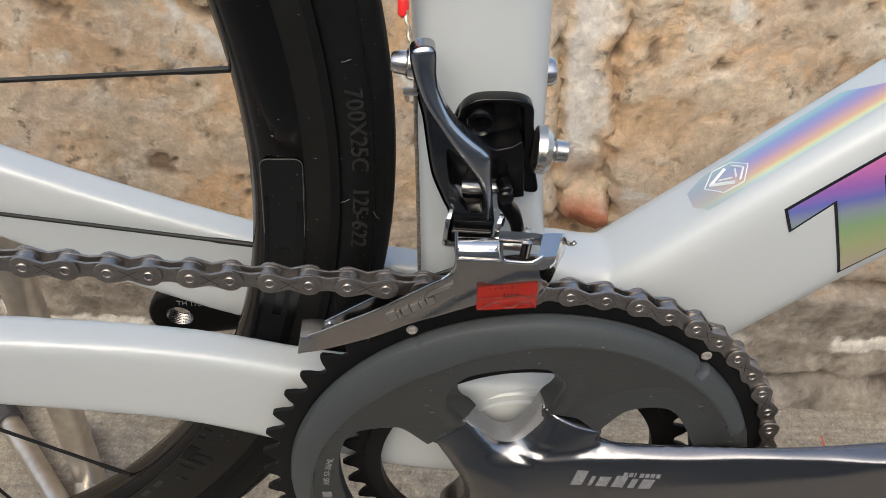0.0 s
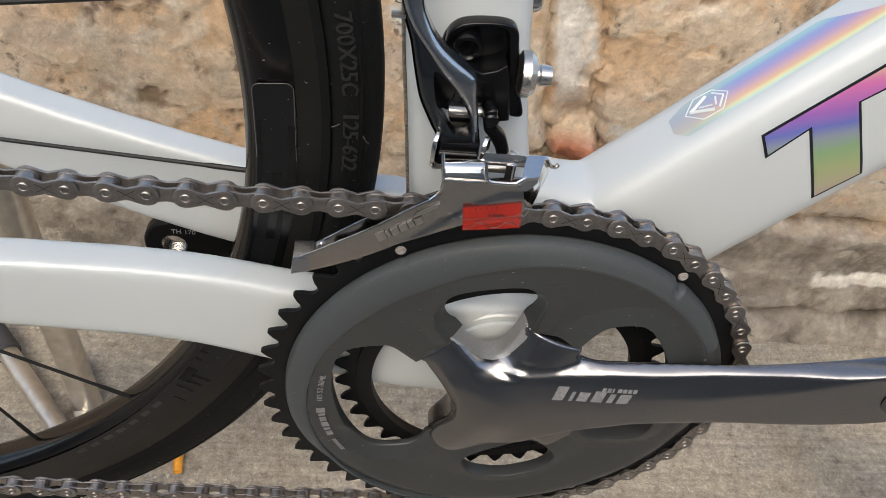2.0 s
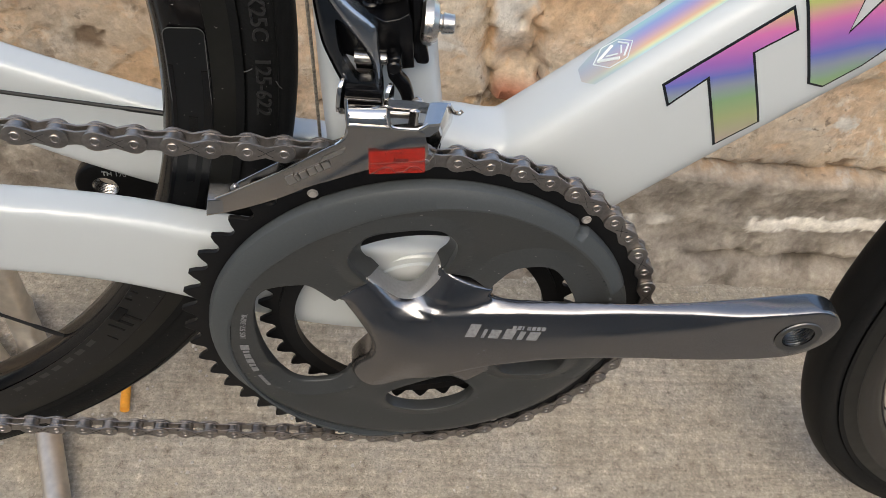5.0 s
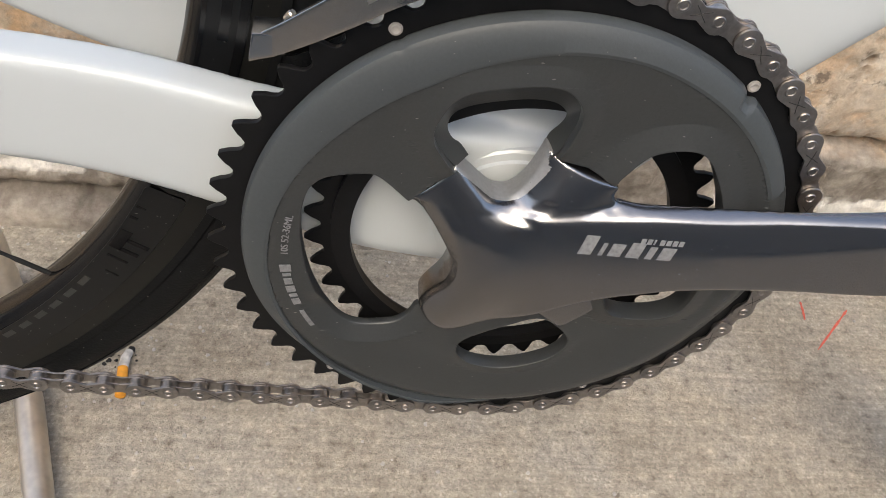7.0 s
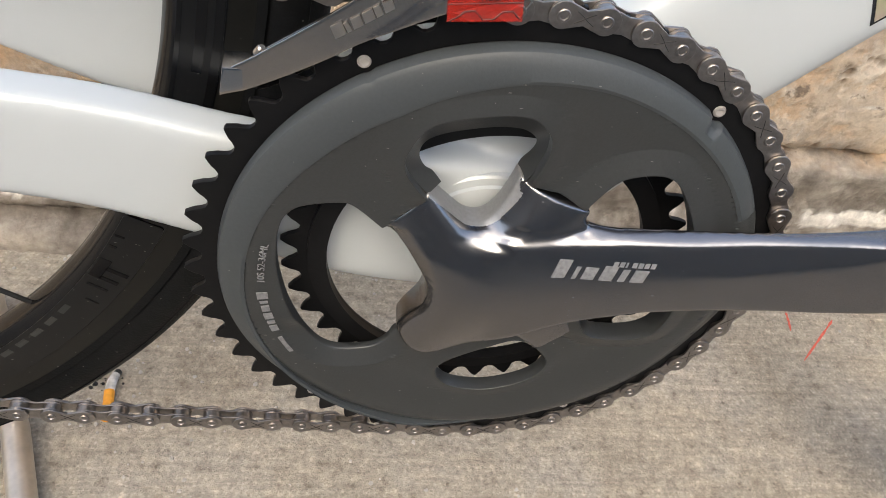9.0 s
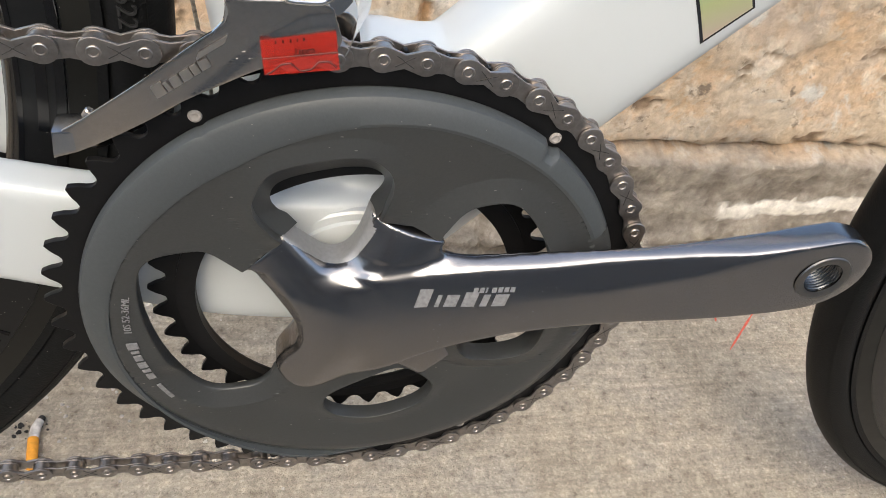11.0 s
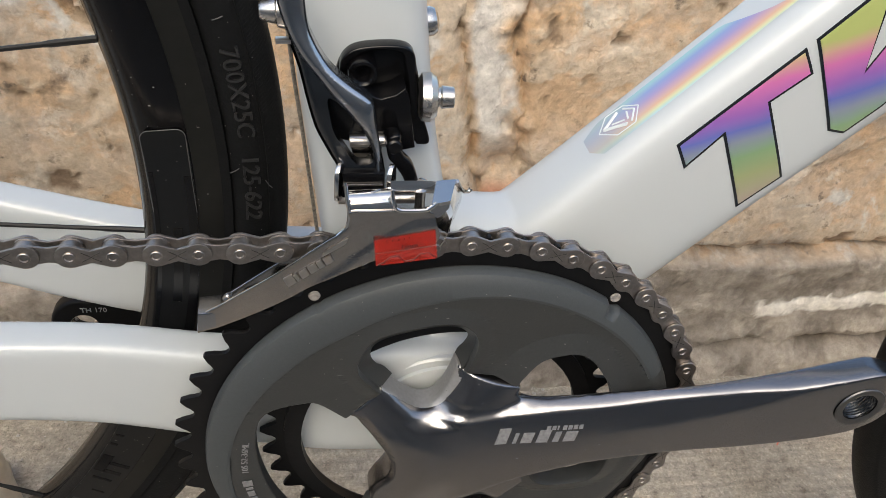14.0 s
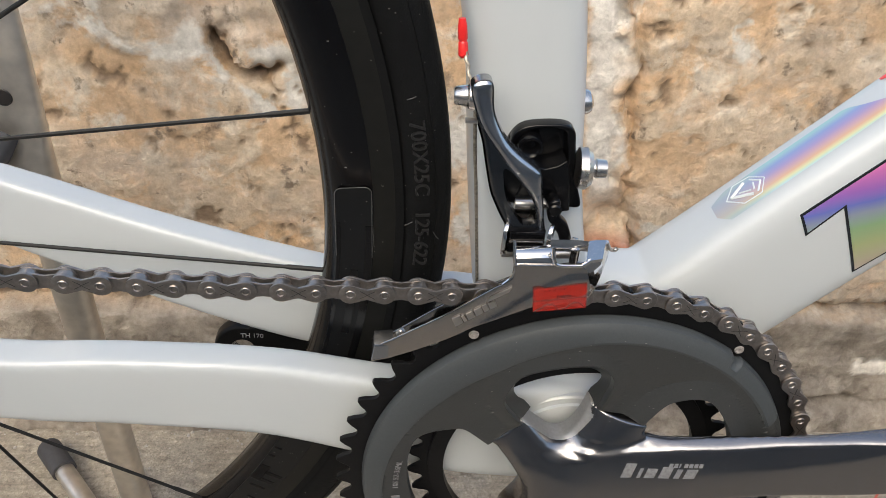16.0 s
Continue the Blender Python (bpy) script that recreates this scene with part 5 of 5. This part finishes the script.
# maker's mark on the cage as plain bars, and the set-up film
def cage_bar(x, z, w, h, slope=0.66):
    c = Vector((x, 0, z)) / 1000
    u = Vector((math.cos(slope), 0, math.sin(slope)))
    n = Vector((-u.z, 0, u.x))
    q = [c + u * (a * w / 1000) + n * (b * h / 1000) for a, b in ((0, 0), (1, 0), (1.2, 1), (0.2, 1))]
    q = [p + Vector((0, -0.0078 + cage_bulge(p), 0)) for p in q]
    part("maker_mark", loft([q, [p + Vector((0, 0.0007, 0)) for p in q]]), ENGRAVE, cage, "plain etched bar of the maker's mark")


for k, (w, h) in enumerate(((3.4, 3.6), (1.2, 2.8), (2.8, 2.8), (3.0, 2.8), (2.0, 2.8), (2.8, 2.8))):
    s = sum((4.0, 1.9, 3.5, 3.6, 2.6, 3.4)[:k])
    cage_bar(-60.5 + s * 0.80, 94.0 + s * 0.60, w, h, 0.63)
cage_bar(-49.5, 106.6, 9.5, 1.3, 0.63)
def on_cheek(x, z, lift):
    return (x / 1000, -0.0070 - lift / 1000 + cage_bulge(Vector((x / 1000, 0, 0))), z / 1000)


tag = part("setup_film", lean(refine(plate([mm((-33, 113.6), (-13.2, 116.6), (-11.8, 105), (-32, 103.2))], -0.0082, -0.0080, 0.0, 1), 0.003), cage_bulge), FILM, fd, "clear red set-up film with black gauge line")
wave = [(-31.4, 103.4), (-29.5, 104.6), (-27.5, 106.6), (-25, 107.0), (-22.5, 104.6), (-19.5, 105.0), (-17.5, 107.4), (-14.8, 107.6), (-12.6, 105.6)]
part("gauge_line", tube([on_cheek(x, z, 1.15) for x, z in wave], 0.00022, 6), INK, tag)
part("gauge_line", tube([on_cheek(x, z, 1.15) for x, z in ((-32.4, 108.2), (-22, 109.4), (-12.4, 110.4))], 0.00016, 6), INK, tag)
part("gauge_text", moved(lettering("1mm", 0.0028, 0.00008), lambda p: Vector((-0.0215 + p.x, -0.0096 - p.z, 0.1112 + p.y + p.x * 0.15))), INK, tag)
for k, (x, w, h) in enumerate(((-29.0, 1.0, 1.6), (-27.2, 1.3, 1.5), (-25.2, 1.2, 1.5), (-23.4, 0.9, 1.5), (-21.8, 1.3, 1.6))):
    part("gauge_mark", box(x / 1000, (x + 0.3 * w) / 1000, -0.0094, -0.0092, (112.8 + 0.3 * k) / 1000, (112.8 + 0.3 * k + 0.6 * h) / 1000), INK, tag)

# shift cable with its red end cap
cable = new("shift_cable")
cable.parent = bike
cable["label"] = "braided steel shift cable with red end cap"
part("cable_run", tube(curvy([(-0.0580, 0.0160, 0.173), (-0.0566, 0.0165, 0.157), (-0.0549, 0.0168, 0.142), (-0.0528, 0.0172, 0.122), (-0.0508, 0.0178, 0.102), (-0.0492, 0.0190, 0.085), (-0.0480, 0.0230, 0.065)], 6, False), 0.00065, 8), CABLE, cable)
part("cable_tail", tube([(-0.0592 - 0.0002 * k + 0.0003 * math.sin(k * 1.3), 0.0175 + 0.0003 * math.cos(k * 1.3) + 0.0004 * k, 0.178 + 0.00085 * k) for k in range(17)], 0.00065, 8), TWIST, cable)
part("end_cap", lathe([(0, 0.0010), (0.001, 0.0018), (0.005, 0.0017), (0.0058, 0.0013), (0.0066, 0.0017), (0.011, 0.0016), (0.0135, 0.0012)], (-0.0628, 0.0244, 0.1890), (-0.10, 0.12, 1), 12), RED, cable, "crimped red cable end cap")

# boss bolt on the seat tube
part("boss_bolt", lathe([(-0.004, 0.0050), (0.0015, 0.0050), (0.0030, 0.0042), (0.0038, 0.0025), (0.0020, 0.0018)], (-0.0115, YC, 0.1625), (0.985, 0, 0.17), 24), STEEL, frame_ob, "silver bottle-cage bolt")

# far crank arm, seen end on past the stay
def far_crank():
    rings = []
    for s, w, h in ((0.0, 0.014, 0.007), (0.06, 0.0125, 0.006), (0.12, 0.0125, 0.0055), (0.155, 0.0152, 0.005), (0.171, 0.0160, 0.005)):
        rings.append(oval(-CU * s + Vector((0, 0.110 + 0.006 * s / 0.171, 0)), CN, Vector((0, 1, 0)), w, h, 5, 24))
    return join(loft(rings), lathe([(0.111, 0.0158), (0.1125, 0.0166), (0.1195, 0.0166), (0.121, 0.0158)], -CU * 0.171, (0, 1, 0), 36))


far = part("far_crank_arm", fuse(far_crank(), 0.001, 3, 0.5, lathe([(0.09, 0.0072), (0.14, 0.0072)], -CU * 0.171, (0, 1, 0), 32)), RING_BLACK, bike, "black non-drive crank arm with pedal hole")
part("pedal_thread", lathe([(0.1115 + k * 0.0006, 0.0074 if k % 2 else 0.0068) for k in range(15)], -CU * 0.171, (0, 1, 0), 28, cap=False), STEEL, far)
part("far_marking", moved(lettering("TH 170", 0.0042, 0.0002), lambda p: -CU * 0.171 + Vector((p.x + 0.006, 0.1108 - p.z, p.y + 0.0105))), PRINT, far)

# ---- decals on the down tube ----
DU, DN = Vector((0.69, 0, 0.724)), Vector((-0.724, 0, 0.69))


def inset(poly, d):
    """The outline moved inwards by d; the outline runs clockwise or not."""
    n = len(poly)
    area = sum(poly[i][0] * poly[(i + 1) % n][1] - poly[(i + 1) % n][0] * poly[i][1] for i in range(n))
    s = 1 if area > 0 else -1
    out = []
    for i in range(n):
        a, b, c = (Vector(poly[i - 1]), Vector(poly[i]), Vector(poly[(i + 1) % n]))
        u, v = (b - a).normalized(), (c - b).normalized()
        nu, nv = Vector((-u.y, u.x)) * s, Vector((-v.y, v.x)) * s
        k = nu + nv
        out.append(b + k * (d / max(k.dot(nu), 0.3)))
    return out


bar_shape = mm((82.5, 124.5), (120, 164), (126, 154.5), (113.5, 143), (131, 110), (116, 95.5), (99.5, 129), (88, 114.5))
wing_shape = mm((122.5, 167), (143, 190), (146, 156), (166, 210), (195, 210), (172, 160), (160, 141), (149, 129.5), (141.5, 131), (139, 136))
frame_skin = skin(frame_ob.data)
for shp in (bar_shape, wing_shape):
    d = part("tube_decal", stuck(slab(shp, 0.005), frame_skin, 0.0003), OUTLINE, frame_ob, "angular holographic side graphic with black edge", smooth=60)
    part("decal_fill", stuck(slab(inset(shp, 0.0011), 0.005), frame_skin, 0.0006), HOLO, d, smooth=60)


def over_tube(rows, lift, n=14):
    """A foil wrapped over the down tube's upper edge: rows of the distance along it and the two limits across its back, in millimetres of y."""
    grid = []
    for s, y0, y1 in rows:
        line = []
        for k in range(n + 1):
            y = (y0 + (y1 - y0) * k / n) / 1000
            start = DU * (s / 1000) + DN * 0.09 + Vector((0, y, 0))
            hit = frame_skin.ray_cast(start, -DN)[0]
            line.append((hit or start - DN * 0.05) + DN * lift + Vector((0, -lift, 0)))
        grid.append(line)
    m = n + 1
    return [tuple(p) for l in grid for p in l], [(r * m + c, r * m + c + 1, (r + 1) * m + c + 1, (r + 1) * m + c) for r in range(len(grid) - 1) for c in range(n)]


strip_rows = [(119.6, 44.5, 53), (122, 41.4, 54.4), (124.5, 38.8, 55.8), (127, 38.8, 57)] + [(130 + 3 * k, 38.8 + 0.05 * k, 57.5) for k in range(19)] + [(187, 39.8, 56.4), (192, 40, 52.6), (196, 40.2, 50), (202, 40.4, 46.5), (210, 40.6, 43.6), (220, 40.8, 42), (230, 41, 41.6)]
part("foil_strip", over_tube(strip_rows, 0.00025), STRIP, frame_ob, "rainbow foil strip along the tube's upper edge", smooth=60)
part("red_patch", over_tube([(203, 60, 62.5), (208, 57.5, 62.5), (216, 53, 62.5), (226, 49.5, 62.5), (246, 46, 62.5)], 0.0005), RED, frame_ob, "red painted patch", smooth=60)
for r0, r1, a0, a1 in ((0.2880, 0.2930, -30.4, -32.8), (0.2925, 0.3020, -31.2, -31.6), (0.2925, 0.3005, -32.4, -32.8), (0.2900, 0.2990, -33.7, -33.95), (0.2880, 0.2912, -28.6, -28.85), (0.2880, 0.2918, -27.3, -27.5), (0.2940, 0.3000, -35.6, -35.75)):
    part("worn_print", arc_patch(r0, r1, a0, a1, -0.0133, 6), GLOSS_BLACK, rear)
for k in range(7):
    part("printed_dash", arc_patch(0.2895, 0.2922, -37.4 - 2.2 * k, -38.7 - 2.2 * k, -0.0133, 4), DASH, rear)

# shield badge, drawn as plain strokes
for a, b, w in (((126.4, 50), (132.4, 42.6), 0.55), ((132.4, 42.6), (140.6, 42.2), 0.55), ((140.6, 42.2), (144.8, 49.6), 0.55), ((144.8, 49.6), (139.6, 55.8), 0.55), ((139.6, 55.8), (131.8, 56.8), 0.55), ((131.8, 56.8), (126.4, 50), 0.55),
                ((128.8, 50), (137.6, 44.4), 1.6), ((128.8, 50), (136.4, 54.2), 1.6), ((132.6, 50), (137.6, 47.4), 0.8), ((139.6, 44.2), (142.8, 49.4), 0.9), ((142.8, 49.4), (139.2, 54), 0.9), ((138.8, 46.6), (139.8, 51), 0.9)):
    pts_ = [(a[0] + (b[0] - a[0]) * k / 6, a[1] + (b[1] - a[1]) * k / 6) for k in range(7)]
    line = []
    for s_, y_ in pts_:
        hit = frame_skin.ray_cast(DU * (s_ / 1000) + DN * 0.09 + Vector((0, y_ / 1000, 0)), -DN)[0]
        line.append(hit + DN * 0.0002 + Vector((0, -0.0002, 0)))
    part("badge_stroke", tube(line, w / 2000, 6), WHITE_INK, frame_ob, "white stroke of a shield badge")

# dust and lint on the dark parts
def specks(skins, places, seed, low, high):
    rng = random.Random(seed)
    out = []
    for x, z in places(rng):
        hits = [h for h in (k.ray_cast(Vector((x, -0.1, z)), Vector((0, 1, 0)))[:2] for k in skins) if h[0]]
        if not hits:
            continue
        at, n = min(hits, key=lambda h: h[0].y)
        if not low < at.y < high:
            continue
        u = n.cross(Vector((0, 0, 1))).normalized()
        v = n.cross(u)
        r, a0, stretch = rng.uniform(0.00009, 0.00024), rng.uniform(0, 6.28), rng.choice((1, 1, 1.4, 2.6))
        ring_ = [at + n * 0.00002 + u * (r * stretch * math.cos(a0 + k * 1.2566)) + v * (r * math.sin(a0 + k * 1.2566)) for k in range(5)]
        out.append(loft([[tuple(p) for p in ring_], [tuple(p + n * 0.00006) for p in ring_]]))
    return join(*out)


def on_ring(rng):
    for _ in range(150):
        r, a = 0.094 * math.sqrt(rng.uniform(0.05, 1)), rng.uniform(0, 2 * math.pi)
        yield r * math.cos(a), r * math.sin(a)
    for _ in range(40):
        q = CU * rng.uniform(0.02, 0.18) + CN * rng.uniform(-0.016, 0.018)
        yield q.x, q.z


def on_wheel(rng):
    for _ in range(200):
        r, a = rng.uniform(0.287, 0.334), radians(rng.uniform(-62, 18))
        yield r * math.cos(a), r * math.sin(a)


part("dust_specks", specks([skin(crankset_cover.data), skin(band.data), crank_skin], on_ring, 4, -0.03, -0.004), DUST, crankset_cover, "pale specks of dust")["kind"] = "stuff"
part("dust_specks", specks([skin(k.data) for k in rear.children if k.name.split(".")[0] in ("rim", "tyre", "rim_sticker")] + [skin(rear.data)], on_wheel, 6, -0.02, -0.006), DUST, rear, "pale specks of dust")["kind"] = "stuff"

# ---- bicycle stand ----
stand = new("bike_stand")
stand.location = (-0.290, 0.19, 0)
tagged(stand, "silver steel bicycle stand with grey rubber caps on the ground", "bike stand")
SX, SY = -0.290, 0.19
part("post", loft([oval((x, 0, z), (1, 0, 0), (0, 1, 0), a, b, 2.6, 28) for x, z, a, b in ((0.005, 0.004, 0.0112, 0.010), (-0.002, 0.2, 0.0112, 0.010), (-0.006, 0.33, 0.0125, 0.0095), (-0.009, 0.37, 0.0155, 0.0075), (-0.0125, 0.405, 0.0195, 0.006), (-0.0135, 0.43, 0.0205, 0.0055), (-0.015, 0.56, 0.0205, 0.0055), (-0.016, 0.7, 0.0205, 0.0055))]), STAND, stand, "flattened steel post with bolt hole")
# the post is not cut: a black disc gives the hole's inner shade
part("bolt_hole_shade", lathe([(-0.0062, 0.0052), (-0.0066, 0.0046), (-0.0050, 0.0044), (-0.0050, 0.0010)], (-0.0107, 0, BB + 0.088), (0, 1, 0), 24), INK, stand, "black disc painted as the shade in the post's bolt hole")
part("base_tube", tube([(-0.232 - SX, 0.045 - SY, 0.0105), (-0.259 - SX, 0.120 - SY, 0.0105), (0.0, 0.0, 0.0105), (-0.02, 0.05, 0.0105)], 0.0095, 20), STAND, stand)
part("foot_tube", tube([(-0.378 - SX, 0.255 - SY, 0.0105), (-0.305 - SX, 0.170 - SY, 0.0105), (-0.29 - SX, 0.15 - SY, 0.0105)], 0.0085, 20), STAND, stand)
part("foot_cap", tube([(-0.392 - SX, 0.271 - SY, 0.0112), (-0.390 - SX, 0.269 - SY, 0.0112), (-0.368 - SX, 0.2435 - SY, 0.0112)], [0.0095, 0.0108, 0.0108], 20), CAP, stand, "grey rubber end cap")
part("hook_cap", tube([(-0.040, -0.022, BB + 0.036), (-0.030, -0.020, BB + 0.042), (-0.018, -0.014, BB + 0.060), (-0.015, -0.008, BB + 0.066)], [0.0085, 0.0092, 0.0088, 0.0082], 18), CAP, stand, "grey rubber hook sleeve")

# ---- litter on the ground ----
butt = new("cigarette_end")
butt.location = (-0.203, 0.135, 0.0042)
tagged(butt, "crushed cigarette end with orange filter on the concrete", "cigarette end")
part("filter", tube([(0, 0, 0), (-0.0015, 0.012, 0.0), (-0.003, 0.024, 0.0002)], [0.0038, 0.0039, 0.0038], 14), ORANGE, butt)
part("paper", tube([(-0.003, 0.024, 0.0002), (-0.003, 0.033, 0.0), (-0.0015, 0.040, -0.0008)], [0.0037, 0.0036, 0.0030], 12), PAPER, butt)
part("ash_tip", lathe([(0, 0.0016), (0.001, 0.0028), (0.003, 0.0024), (0.004, 0.001)], (-0.0012, 0.041, -0.0018), (0.3, 1, 0.1), 10), ASH, butt)


def scatter(name, label, material, spots, size, seed, category):
    """Loose grit: many small uneven chips lying on the ground, as one piece of stuff."""
    rng = random.Random(seed)
    pieces = []
    for cx, cy, spread_x, spread_y, count in spots:
        for _ in range(count):
            x, y = rng.gauss(cx, spread_x), rng.gauss(cy, spread_y)
            if y > WALL_Y - 0.012:
                continue
            r = size * rng.uniform(0.35, 1.0) ** 2
            z = ground_z(x, y)
            a = rng.uniform(0, 6.28)
            ring_ = [(x + r * rng.uniform(0.7, 1.2) * math.cos(a + k * 1.05), y + r * rng.uniform(0.7, 1.2) * math.sin(a + k * 1.05), z - 0.0002) for k in range(6)]
            top_ = [(x + (p[0] - x) * 0.6, y + (p[1] - y) * 0.6, z + r * rng.uniform(0.5, 0.9)) for p in ring_]
            pieces.append(loft([ring_, top_]))
    ob = new(name, data(*join(*pieces), smooth=20))
    ob.data.materials.append(material)
    return tagged(ob, label, category, kind="stuff")


scatter("grit", "pale grit and crumbs lying on the concrete", PEBBLE, [(0.15, 0.15, 0.3, 0.13, 150), (-0.2, 0.19, 0.05, 0.03, 70), (-0.2, 0.3, 0.2, 0.02, 130), (0.35, 0.31, 0.25, 0.015, 90), (-0.15, 0.10, 0.08, 0.05, 60)], 0.0022, 3, "grit")
scatter("ash_flakes", "black ash flakes beside the cigarette end", ASH, [(-0.214, 0.172, 0.006, 0.006, 26)], 0.0026, 5, "ash")
scatter("rubble", "broken mortar crumbs along the wall foot", PEBBLE, [(-0.25, 0.318, 0.15, 0.010, 60), (0.2, 0.320, 0.25, 0.006, 30)], 0.007, 8, "rubble")


def chalk(a, b, w):
    """A stroke of red chalk on the concrete."""
    a, b = Vector((*a, 0)), Vector((*b, 0))
    u = (b - a).normalized()
    n_ = Vector((-u.y, u.x, 0))
    rng = random.Random(2)
    rows = []
    for k in range(13):
        p = a.lerp(b, k / 12)
        h = w / 2 * rng.uniform(0.5, 1.1) * (0.4 if k in (0, 12) else 1)
        z = ground_z(p.x, p.y) + 0.0006
        rows.append([(p.x - n_.x * h, p.y - n_.y * h, z), (p.x + n_.x * h, p.y + n_.y * h, z), (p.x + n_.x * h, p.y + n_.y * h, z - 0.0008), (p.x - n_.x * h, p.y - n_.y * h, z - 0.0008)])
    ob = new("chalk_mark", data(*loft(rows)))
    ob.data.materials.append(CHALK)
    return tagged(ob, "thin red chalk stroke on the concrete", "chalk mark", "red chalk strokes")


chalk((0.389, 0.270), (0.385, 0.248), 0.0022)
chalk((0.435, 0.263), (0.385, 0.214), 0.0024)
